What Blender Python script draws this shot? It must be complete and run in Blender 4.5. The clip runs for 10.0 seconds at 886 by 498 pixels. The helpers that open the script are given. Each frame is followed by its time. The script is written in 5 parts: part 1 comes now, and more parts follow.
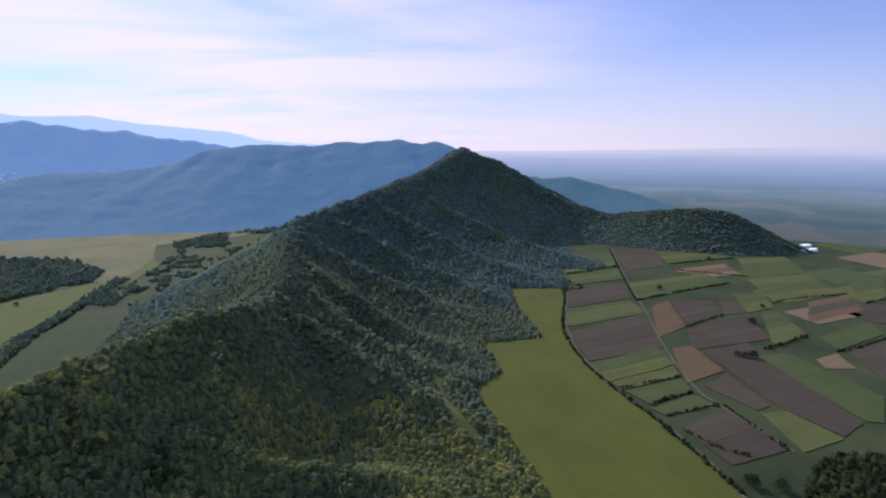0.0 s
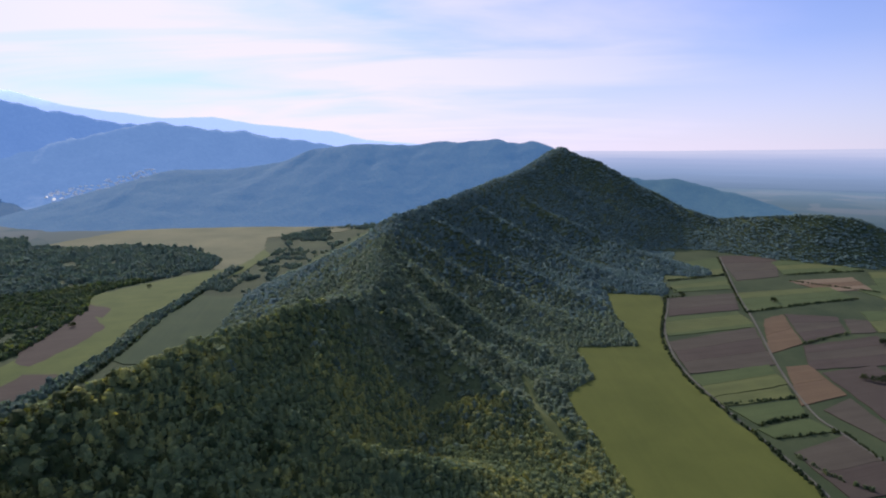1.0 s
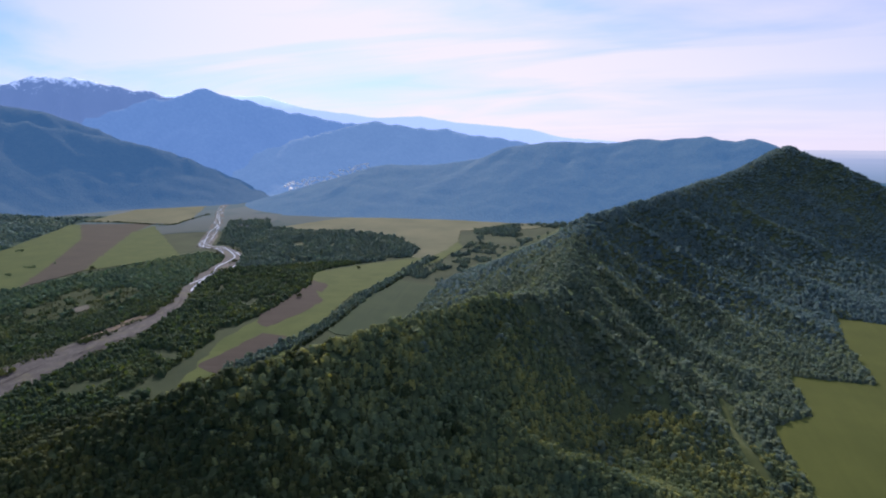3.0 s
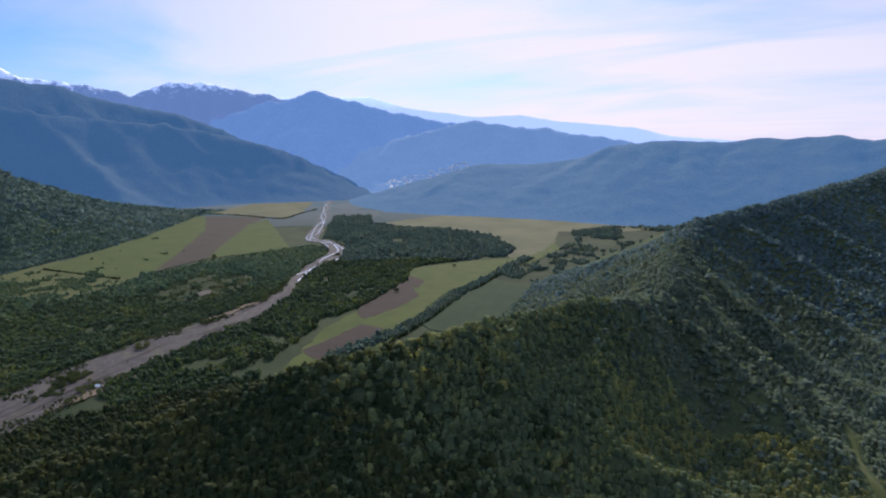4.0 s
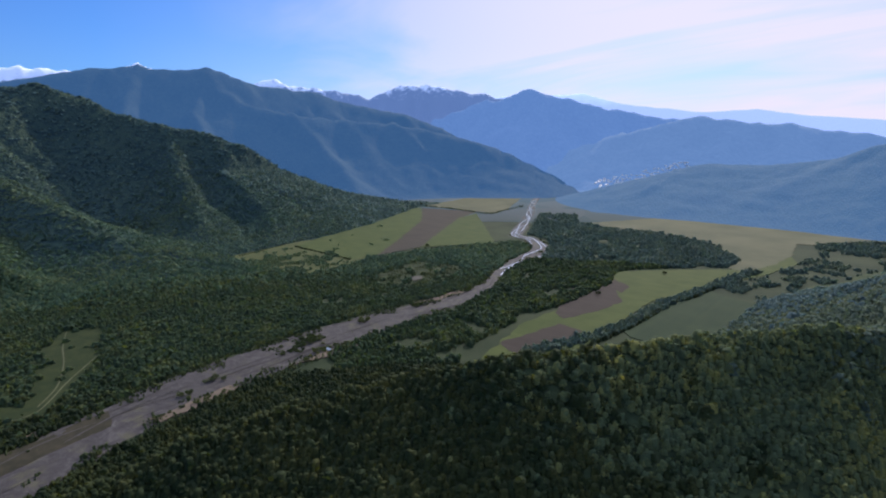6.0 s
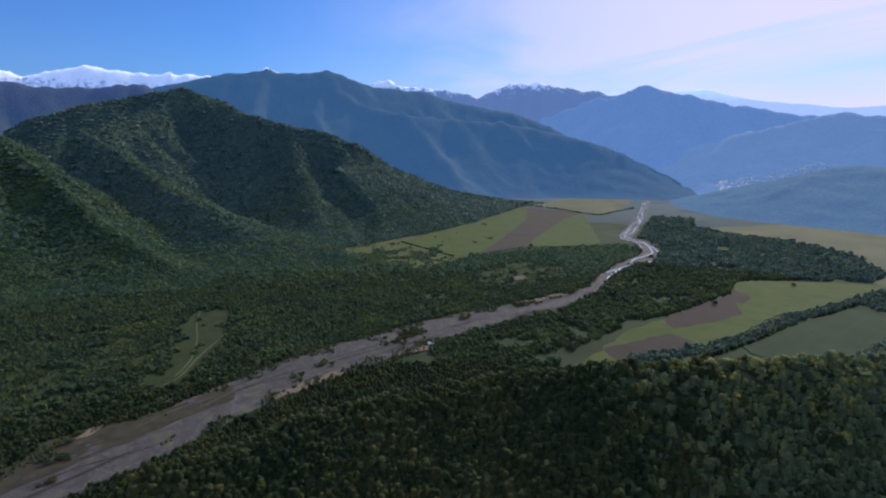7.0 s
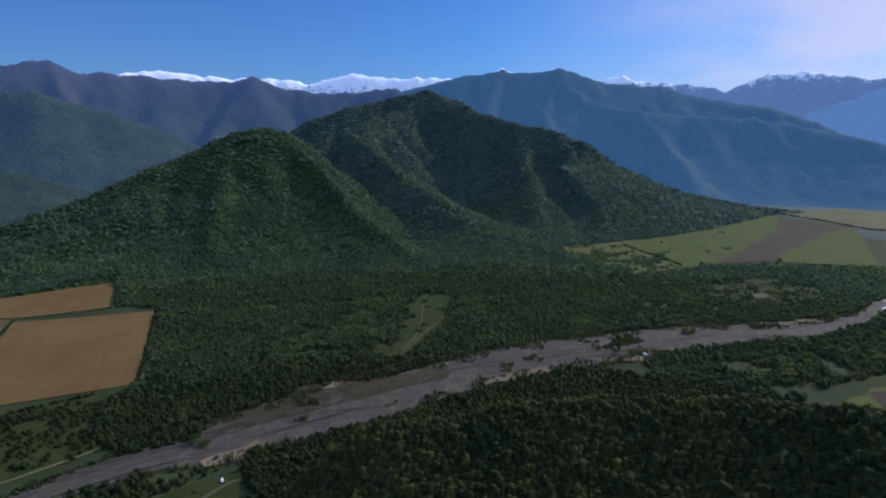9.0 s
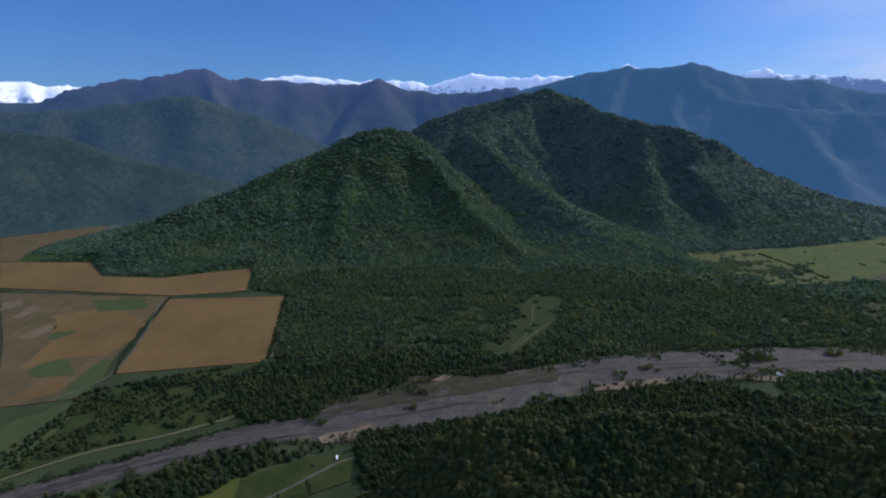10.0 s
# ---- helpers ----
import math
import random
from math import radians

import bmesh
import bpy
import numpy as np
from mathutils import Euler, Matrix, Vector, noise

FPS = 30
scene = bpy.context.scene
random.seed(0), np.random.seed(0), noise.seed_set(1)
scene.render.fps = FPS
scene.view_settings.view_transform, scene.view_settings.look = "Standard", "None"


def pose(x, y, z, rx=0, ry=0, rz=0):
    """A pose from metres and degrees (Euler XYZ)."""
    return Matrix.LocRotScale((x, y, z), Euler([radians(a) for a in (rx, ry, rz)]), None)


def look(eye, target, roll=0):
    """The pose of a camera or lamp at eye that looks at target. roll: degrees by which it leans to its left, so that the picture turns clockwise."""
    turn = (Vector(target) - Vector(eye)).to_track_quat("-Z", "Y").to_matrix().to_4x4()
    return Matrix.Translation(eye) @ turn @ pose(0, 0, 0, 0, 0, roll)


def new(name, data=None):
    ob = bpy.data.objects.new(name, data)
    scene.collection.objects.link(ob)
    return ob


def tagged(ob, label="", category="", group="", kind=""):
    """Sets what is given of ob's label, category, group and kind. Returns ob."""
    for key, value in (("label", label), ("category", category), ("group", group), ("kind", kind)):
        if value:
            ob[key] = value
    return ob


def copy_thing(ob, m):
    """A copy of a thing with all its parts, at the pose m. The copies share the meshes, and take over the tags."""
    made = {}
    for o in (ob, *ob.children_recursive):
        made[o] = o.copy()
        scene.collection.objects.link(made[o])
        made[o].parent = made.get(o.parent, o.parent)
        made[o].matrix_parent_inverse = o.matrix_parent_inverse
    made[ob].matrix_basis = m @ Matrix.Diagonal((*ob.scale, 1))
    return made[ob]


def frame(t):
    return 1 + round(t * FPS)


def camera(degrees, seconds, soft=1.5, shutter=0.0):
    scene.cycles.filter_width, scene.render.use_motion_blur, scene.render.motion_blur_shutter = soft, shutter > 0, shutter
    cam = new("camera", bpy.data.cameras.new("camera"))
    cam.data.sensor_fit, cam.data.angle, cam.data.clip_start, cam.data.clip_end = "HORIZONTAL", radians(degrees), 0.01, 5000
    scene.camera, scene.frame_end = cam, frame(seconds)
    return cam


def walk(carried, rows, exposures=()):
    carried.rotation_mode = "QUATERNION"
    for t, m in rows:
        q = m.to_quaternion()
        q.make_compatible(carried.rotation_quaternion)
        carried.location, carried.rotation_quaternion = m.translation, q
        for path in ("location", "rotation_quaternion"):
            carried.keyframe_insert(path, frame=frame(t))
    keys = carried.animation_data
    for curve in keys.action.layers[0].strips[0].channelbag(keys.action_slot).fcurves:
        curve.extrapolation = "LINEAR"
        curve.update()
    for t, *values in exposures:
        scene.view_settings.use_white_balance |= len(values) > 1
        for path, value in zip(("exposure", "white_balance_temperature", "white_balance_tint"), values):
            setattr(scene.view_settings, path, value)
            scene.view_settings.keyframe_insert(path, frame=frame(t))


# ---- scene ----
# The camera turns slowly to its left, some 300 m above a broad river valley.
cam = camera(77.78, 10.0, soft=2.1)
ROWS = [
    (0.0, 0.00, 0.00, 300.00, 0.00, -10.49, -0.20),
    (0.5, -0.33, -2.22, 300.57, 4.95, -10.48, -0.10),
    (1.0, -0.56, -4.29, 301.10, 9.86, -10.54, -0.04),
    (1.5, -0.69, -6.23, 301.59, 14.77, -10.61, 0.06),
    (2.0, -0.73, -8.03, 302.04, 19.68, -10.66, 0.12),
    (2.5, -0.67, -9.70, 302.46, 24.61, -10.75, 0.15),
    (4.0, 0.10, -13.87, 303.48, 39.70, -10.96, 0.17),
    (4.5, 0.55, -14.98, 303.74, 44.77, -11.04, 0.15),
    (5.0, 1.09, -15.95, 303.96, 50.05, -11.11, 0.16),
    (5.5, 1.74, -16.79, 304.15, 55.51, -11.18, 0.17),
    (7.0, 4.25, -18.48, 304.48, 71.93, -11.42, 0.17),
    (7.5, 5.28, -18.76, 304.52, 77.42, -11.49, 0.21),
    (8.0, 6.41, -18.91, 304.51, 83.12, -11.56, 0.25),
    (8.5, 7.63, -18.92, 304.47, 88.97, -11.62, 0.25),
    (9.0, 8.95, -18.80, 304.39, 94.85, -11.68, 0.18),
    (9.5, 10.37, -18.53, 304.27, 100.85, -11.74, 0.11),
    (10.0, 11.89, -18.13, 304.12, 106.82, -11.78, 0.03),
]
EXPOSURES = [(0.0, 0.19, 6250, 16), (5.0, 0.14, 6150, 15), (7.5, -0.12, 6000, 12), (10.0, -0.26, 5950, 10)]
walk(cam, [(t, pose(x, y, z, 90 + pitch, 0, yaw) @ pose(0, 0, 0, 0, 0, roll)) for t, x, y, z, yaw, pitch, roll in ROWS], EXPOSURES)

# ---- light: a bright afternoon, the sun ahead and high to the left, thin cirrus round it ----
SUN_AZIMUTH, SUN_HEIGHT, VEIL_AZIMUTH = 38.0, 33.0, 30.0  # degrees, anticlockwise from +y; above the horizon
world = bpy.data.worlds.new("sky")
scene.world = world
world.use_nodes = True


def nodes_of(tree):
    """Short helper to add nodes and links to a node tree."""
    def add(kind, *ins, operation="", data_type="", blend_type=""):
        n = tree.nodes.new(kind)
        if data_type:
            n.data_type = data_type
        if operation:
            n.operation = operation
        if blend_type:
            n.blend_type = blend_type
        for i, value in ins:
            if isinstance(value, bpy.types.NodeSocket):
                tree.links.new(value, n.inputs[i])
            else:
                n.inputs[i].default_value = value
        return n
    return add


def ramp(add, fac, *stops):
    n = add("ShaderNodeValToRGB", (0, fac))
    while len(n.color_ramp.elements) < len(stops):
        n.color_ramp.elements.new(0.5)
    for e, (p, c) in zip(n.color_ramp.elements, stops):
        e.position, e.color = p, (*c, 1) if len(c) == 3 else c
    return n.outputs[0]


def mix(add, fac, a, b, mode="MIX"):
    return add("ShaderNodeMix", (0, fac), (6, a), (7, b), data_type="RGBA", blend_type=mode).outputs[2]


def make_sky():
    t = world.node_tree
    t.nodes.clear()
    add = nodes_of(t)
    sky = add("ShaderNodeTexSky")
    sky.sky_type, sky.sun_disc = "NISHITA", False
    sky.sun_elevation, sky.sun_rotation = radians(SUN_HEIGHT), radians(-SUN_AZIMUTH)
    sky.altitude, sky.air_density, sky.dust_density, sky.ozone_density = 600, 1.0, 1.2, 2.2
    at = add("ShaderNodeTexCoord").outputs["Generated"]
    # cirrus on a high flat layer: direction divided by its height
    sep = add("ShaderNodeSeparateXYZ", (0, at))
    up = add("ShaderNodeMath", (0, sep.outputs[2]), (1, 0.0), operation="MAXIMUM").outputs[0]
    up = add("ShaderNodeMath", (0, up), (1, 0.10), operation="ADD").outputs[0]
    flat = add("ShaderNodeCombineXYZ", (0, add("ShaderNodeMath", (0, sep.outputs[0]), (1, up), operation="DIVIDE").outputs[0]),
               (1, add("ShaderNodeMath", (0, sep.outputs[1]), (1, up), operation="DIVIDE").outputs[0]), (2, 0.0)).outputs[0]
    wisp = add("ShaderNodeMapping", (0, flat), (2, (0, 0, radians(-28))), (3, (0.34, 0.72, 1.0))).outputs[0]
    streak = add("ShaderNodeTexNoise", (0, wisp), (2, 1.1), (3, 7.0), (4, 0.55), (8, 0.9)).outputs[0]
    veil = add("ShaderNodeTexNoise", (0, flat), (2, 0.35), (3, 3.0), (4, 0.5)).outputs[0]
    # the veil thickens towards the sun's side of the sky
    a, h = radians(VEIL_AZIMUTH), radians(20)
    aim = (-math.sin(a) * math.cos(h), math.cos(a) * math.cos(h), math.sin(h))
    near = add("ShaderNodeVectorMath", (0, at), (1, aim), operation="DOT_PRODUCT").outputs[1]
    side = ramp(add, near, (SKY_SIDE[0], (0, 0, 0)), (SKY_SIDE[1], (1, 1, 1)))
    cloud = add("ShaderNodeMath", (0, streak), (1, veil), operation="ADD").outputs[0]
    cloud = add("ShaderNodeMath", (0, cloud), (1, 0.5), operation="MULTIPLY").outputs[0]
    cloud = add("ShaderNodeMath", (0, cloud), (1, add("ShaderNodeMath", (0, side), (1, 0.13), operation="MULTIPLY").outputs[0]), operation="ADD").outputs[0]
    cover = ramp(add, cloud, (0.49, (0, 0, 0)), (0.66, (1, 1, 1)))
    cover = add("ShaderNodeMath", (0, cover), (1, side), operation="MULTIPLY").outputs[0]
    cover = add("ShaderNodeMath", (0, cover), (1, 0.85), operation="MULTIPLY").outputs[0]
    # overhead, out of view, a thin even veil is added to brighten the shade
    high = ramp(add, sep.outputs[2], (0.38, (0, 0, 0)), (0.70, (0.92, 0.92, 0.92)))
    tint = mix(add, 1.0, sky.outputs[0], (*SKY_TINT, 1), "MULTIPLY")
    # warm lavender haze low over the horizon, thickest below the sun
    low = ramp(add, sep.outputs[2], (0.0, (1, 1, 1)), (0.16, (0.42, 0.42, 0.42)), (0.42, (0, 0, 0)))
    a, h = radians(10), radians(5)
    plain = add("ShaderNodeVectorMath", (0, at), (1, (-math.sin(a) * math.cos(h), math.cos(a) * math.cos(h), math.sin(h))), operation="DOT_PRODUCT").outputs[1]
    wide = ramp(add, plain, (0.15, (0.15, 0.15, 0.15)), (0.92, (0.9, 0.9, 0.9)))
    thick = add("ShaderNodeMath", (0, low), (1, wide), operation="MULTIPLY").outputs[0]
    tint = mix(add, thick, tint, (*HAZE, 1))
    both = mix(add, cover, mix(add, high, tint, (*FILL_VEIL, 1)), (*CLOUD, 1))
    # the veil glares round the sun
    a, h = radians(SUN_AZIMUTH), radians(SUN_HEIGHT)
    disc = add("ShaderNodeVectorMath", (0, at), (1, (-math.sin(a) * math.cos(h), math.cos(a) * math.cos(h), math.sin(h))), operation="DOT_PRODUCT").outputs[1]
    glare = ramp(add, disc, (0.975, (0, 0, 0)), (0.988, (0.2, 0.2, 0.2)), (1.0, (1, 1, 1)))
    both = mix(add, 1.0, both, mix(add, glare, (0, 0, 0, 1), (GLARE * 1.0, GLARE * 0.93, GLARE * 0.88, 1)), "ADD")
    back = add("ShaderNodeBackground", (0, both), (1, SKY_STRENGTH))
    out = add("ShaderNodeOutputWorld")
    t.links.new(back.outputs[0], out.inputs[0])


SKY_STRENGTH, SKY_TINT, CLOUD, SKY_SIDE = 0.10, (0.27, 0.68, 1.28), (8.8, 7.9, 9.4), (0.60, 0.97)
HAZE, GLARE, FILL_VEIL = (8.0, 7.2, 8.4), 60.0, (8.6, 10.2, 13.8)
make_sky()
sun = new("sun", bpy.data.lights.new("sun", "SUN"))
sun.data.energy, sun.data.angle, sun.data.color = 4.5, radians(0.6), (1.0, 0.93, 0.80)
sa, sh = radians(SUN_AZIMUTH), radians(SUN_HEIGHT)
sun.matrix_world = look((-math.sin(sa) * math.cos(sh) * 900, math.cos(sa) * math.cos(sh) * 900, math.sin(sh) * 900 + 600), (0, 0, 600))


# ---- materials ----
def material(name):
    m = bpy.data.materials.new(name)
    m.use_nodes = True
    m.node_tree.nodes.clear()
    add = nodes_of(m.node_tree)
    return m, add


def finish(m, add, colour, rough=0.9, bump=None, spec=0.2, **more):
    p = add("ShaderNodeBsdfPrincipled", ("Base Color", colour), ("Roughness", rough), ("Specular IOR Level", spec))
    for key, value in more.items():
        key = key.replace("_", " ")
        if isinstance(value, bpy.types.NodeSocket):
            m.node_tree.links.new(value, p.inputs[key])
        else:
            p.inputs[key].default_value = value
    if bump:
        b = add("ShaderNodeBump", ("Strength", bump[1]), ("Distance", bump[2]), ("Height", bump[0]))
        m.node_tree.links.new(b.outputs[0], p.inputs["Normal"])
    o = add("ShaderNodeOutputMaterial")
    m.node_tree.links.new(p.outputs[0], o.inputs[0])
    return m


def place(add):
    return add("ShaderNodeNewGeometry").outputs["Position"]


def grain(add, scale, detail=4.0, rough=0.6, at=None, distort=0.0):
    return add("ShaderNodeTexNoise", (0, at or place(add)), (2, scale), (3, detail), (4, rough), (8, distort)).outputs[0]


def foliage(name, dark, mid, light, patch=0.012, through_leaf=0.45, waxy=0.03, warm=(1.3, 1.2, 0.5), bloom=(0.85, 0.95, 0.75)):
    """Leaves: every crown a little different, with wide patches of another kind of tree; the sun shines through them."""
    m, add = material(name)
    own = add("ShaderNodeNewGeometry").outputs["Random Per Island"]
    tree = add("ShaderNodeSeparateColor", (0, add("ShaderNodeTexVoronoi", (0, place(add)), (2, 0.14)).outputs["Color"])).outputs[0]
    wide = grain(add, patch, 3.0, 0.6)
    f = add("ShaderNodeMath", (0, add("ShaderNodeMath", (0, own), (1, 0.16), operation="MULTIPLY").outputs[0]),
            (1, add("ShaderNodeMath", (0, tree), (1, 0.34), operation="MULTIPLY").outputs[0]), operation="ADD").outputs[0]
    f = add("ShaderNodeMath", (0, add("ShaderNodeMath", (0, wide), (1, 0.9), operation="MULTIPLY").outputs[0]), (1, f), operation="ADD").outputs[0]
    c = ramp(add, f, (0.40, dark), (0.70, mid), (0.98, light))
    clump = grain(add, 0.85, 3.0, 0.65)
    c = mix(add, 0.8, c, ramp(add, clump, (0.30, (0.55, 0.55, 0.55)), (0.70, (1.45, 1.45, 1.35))), "MULTIPLY")
    bump = add("ShaderNodeBump", ("Strength", 0.9), ("Distance", 0.8), ("Height", clump))
    d = add("ShaderNodeBsdfPrincipled", ("Base Color", c), ("Roughness", 0.9), ("Specular IOR Level", 0.15), ("Normal", bump.outputs[0]), ("Sheen Weight", waxy), ("Sheen Roughness", 0.6), ("Sheen Tint", (*bloom, 1)))
    t = add("ShaderNodeBsdfTranslucent", (0, mix(add, 1.0, c, (*warm, 1), "MULTIPLY")))
    both = add("ShaderNodeMixShader", (0, through_leaf), (1, d.outputs[0]), (2, t.outputs[0]))
    m.node_tree.links.new(both.outputs[0], add("ShaderNodeOutputMaterial").inputs[0])
    return m


def wooded(name, dark, light, glow=None, tree=7.0, rock=None, lift=0.22):
    """A wooded slope too far off to tell its trees apart: crowns as cells and relief. glow: emission that imitates the
    airlight before the far ranges.
    """
    m, add = material(name)
    cells = add("ShaderNodeTexVoronoi", (0, place(add)), (2, 1.0 / tree))
    wide = grain(add, 0.006, 4.0, 0.62)
    fine = grain(add, 0.05, 3.0, 0.6)
    f = add("ShaderNodeMath", (0, wide), (1, fine), operation="ADD").outputs[0]
    c = ramp(add, add("ShaderNodeMath", (0, f), (1, 0.5), operation="MULTIPLY").outputs[0], (0.38, dark), (0.62, light))
    c = mix(add, 0.35, c, ramp(add, cells.outputs["Color"], (0.0, (0.5, 0.5, 0.5)), (1.0, (1.4, 1.4, 1.3))), "MULTIPLY")
    high = ramp(add, cells.outputs["Distance"], (0.0, (1, 1, 1)), (0.8, (0, 0, 0)))
    more = {}
    if rock:
        z = add("ShaderNodeSeparateXYZ", (0, place(add))).outputs[2]
        z = add("ShaderNodeMath", (0, z), (1, add("ShaderNodeMath", (0, wide), (1, rock[2]), operation="MULTIPLY").outputs[0]), operation="ADD").outputs[0]
        k = add("ShaderNodeMapRange", (0, z), (1, rock[0]), (2, rock[1]), (3, 0.0), (4, 1.0)).outputs[0]
        c = mix(add, k, c, (*rock[3], 1))
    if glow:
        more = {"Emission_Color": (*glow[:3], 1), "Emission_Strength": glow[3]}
    return finish(m, add, c, 0.95, (high, 0.9, tree * lift), 0.05, **more)


def soil(name, a, b, rows=0.0, turn=0.0, pitch=2.4, patch=0.02):
    """Worked land: drilled rows or furrows along one way, and damp or thin patches."""
    m, add = material(name)
    at = place(add)
    wide = grain(add, patch, 4.0, 0.6)
    fine = grain(add, 0.5, 4.0, 0.7)
    line = add("ShaderNodeMapping", (0, at), (2, (0, 0, radians(-turn)))).outputs[0]
    line = add("ShaderNodeMapping", (0, line), (3, (1.0 / 9.0, 0.003, 0.0))).outputs[0]
    bands = add("ShaderNodeTexNoise", (0, line), (2, 1.0), (3, 3.0), (4, 0.6)).outputs[0]
    f = mix(add, rows, wide, bands)
    f = mix(add, 0.25, f, fine)
    c = ramp(add, f, (0.34, tuple(v * 0.8 for v in a)), (0.66, tuple(v * 0.8 for v in b)))
    return finish(m, add, c, 0.95, (fine, 0.5, 0.25), 0.1)


M = {}
M["ground"] = soil("meadow_ground", (0.018, 0.028, 0.012), (0.046, 0.056, 0.024), patch=0.008)
M["green"] = soil("green_crop", (0.034, 0.049, 0.017), (0.060, 0.074, 0.027), 0.5, -64)
M["pasture"] = soil("olive_pasture", (0.048, 0.056, 0.011), (0.074, 0.080, 0.017), 0.25, 10, patch=0.012)
M["olive"] = soil("olive_crop", (0.048, 0.058, 0.020), (0.085, 0.090, 0.030), 0.5, -64)
M["brown"] = soil("ploughed_brown", (0.038, 0.031, 0.023), (0.066, 0.054, 0.038), 0.6, -64)
M["purple"] = soil("ploughed_mauve", (0.036, 0.027, 0.021), (0.060, 0.046, 0.035), 0.6, -64)
M["orange"] = soil("ploughed_rust", (0.070, 0.045, 0.026), (0.108, 0.072, 0.040), 0.6, -64)
M["tan"] = soil("stubble_tan", (0.100, 0.072, 0.045), (0.155, 0.112, 0.070), 0.6, -64)
M["wheat"] = soil("bare_wheat_field", (0.098, 0.058, 0.023), (0.152, 0.096, 0.037), 0.2, -62, patch=0.007)
M["hay"] = soil("yellow_green_meadow", (0.040, 0.057, 0.014), (0.081, 0.092, 0.025), 0.35, -64, patch=0.018)
M["far_hay"] = soil("hay_meadow_grass", (0.036, 0.055, 0.014), (0.076, 0.088, 0.024), 0.35, -64, patch=0.02)
M["meadow"] = soil("pale_meadow", (0.074, 0.076, 0.040), (0.128, 0.120, 0.064), 0.1, 0, patch=0.006)
M["mixed"] = soil("half_grown_field", (0.048, 0.048, 0.020), (0.130, 0.080, 0.044), 0.4, -62, patch=0.02)
M["sand"] = soil("tan_bank", (0.110, 0.085, 0.058), (0.190, 0.140, 0.100))
M["glade"] = soil("glade_grass", (0.016, 0.026, 0.009), (0.038, 0.046, 0.014), patch=0.05)
M["rank_grass"] = soil("rank_grass", (0.017, 0.026, 0.007), (0.040, 0.048, 0.013), patch=0.04)
M["dry_bank"] = soil("dry_river_bank", (0.026, 0.024, 0.014), (0.056, 0.046, 0.028), patch=0.06)
M["dark_field"] = soil("dark_green_field", (0.018, 0.032, 0.015), (0.036, 0.052, 0.021), 0.4, 20, patch=0.02)
M["track"] = soil("pale_gravel_track", (0.055, 0.050, 0.038), (0.110, 0.098, 0.076))
M["leaf_ridge"] = foliage("ridge_leaves", (0.064, 0.092, 0.050), (0.100, 0.124, 0.056), (0.215, 0.205, 0.060))
# greyer, then bluer with distance: haze painted into leaf colour and sheen
M["leaf_mid_ridge"] = foliage("half_hazed_ridge_leaves", (0.062, 0.092, 0.072), (0.086, 0.116, 0.082), (0.128, 0.146, 0.080), 0.010, 0.42, 0.05, (1.15, 1.15, 0.75))
M["leaf_far_ridge"] = foliage("hazed_ridge_leaves", (0.062, 0.102, 0.112), (0.078, 0.122, 0.124), (0.102, 0.142, 0.122), 0.008, 0.42, 0.08, (1.1, 1.15, 0.9), (0.7, 0.85, 0.9))
# dark copy of the ridge leaves: the slope's shade painted into their colour
M["leaf_shade"] = foliage("shaded_slope_leaves", (0.017, 0.031, 0.012), (0.034, 0.045, 0.015), (0.074, 0.076, 0.021))
M["leaf_valley"] = foliage("valley_leaves", (0.010, 0.020, 0.008), (0.019, 0.031, 0.011), (0.048, 0.056, 0.016), 0.016)
# from plain to high slope the leaf colours carry painted haze, paler and bluer
M["leaf_plain"] = foliage("plain_leaves", (0.024, 0.046, 0.028), (0.038, 0.064, 0.032), (0.078, 0.096, 0.036), 0.012)
M["leaf_far"] = foliage("hazed_valley_leaves", (0.042, 0.076, 0.070), (0.062, 0.096, 0.078), (0.096, 0.120, 0.074), 0.010, 0.42, 0.08, (1.1, 1.15, 0.85), (0.7, 0.85, 0.9))
M["leaf_hill"] = foliage("hill_leaves", (0.034, 0.073, 0.051), (0.058, 0.100, 0.058), (0.106, 0.134, 0.060), 0.005, 0.45, 0.05, (1.15, 1.15, 0.75))
M["leaf_upper"] = foliage("upper_hill_leaves", (0.040, 0.080, 0.066), (0.061, 0.104, 0.072), (0.104, 0.134, 0.070), 0.005, 0.45, 0.05, (1.15, 1.15, 0.8))
M["leaf_high"] = foliage("hazed_high_slope_leaves", (0.050, 0.094, 0.094), (0.070, 0.116, 0.102), (0.108, 0.144, 0.092), 0.004, 0.42, 0.08, (1.1, 1.15, 0.9), (0.7, 0.85, 0.9))
M["leaf_scrub"] = foliage("scrub_leaves", (0.024, 0.040, 0.019), (0.044, 0.062, 0.027), (0.082, 0.094, 0.040))


def make_gravel():
    m, add = material("river_gravel")
    wide = grain(add, 0.05, 6.0, 0.72, distort=2.2)
    fine = grain(add, 0.8, 4.0, 0.7)
    c = ramp(add, mix(add, 0.3, wide, fine), (0.32, (0.020, 0.017, 0.016)), (0.52, (0.048, 0.041, 0.038)), (0.72, (0.100, 0.087, 0.081)))
    dirt = ramp(add, grain(add, 0.035, 5.0, 0.7), (0.52, (0, 0, 0)), (0.66, (0.8, 0.8, 0.8)))
    c = mix(add, dirt, c, (0.070, 0.062, 0.036, 1))
    return finish(m, add, c, 0.9, (fine, 0.6, 0.3), 0.2)


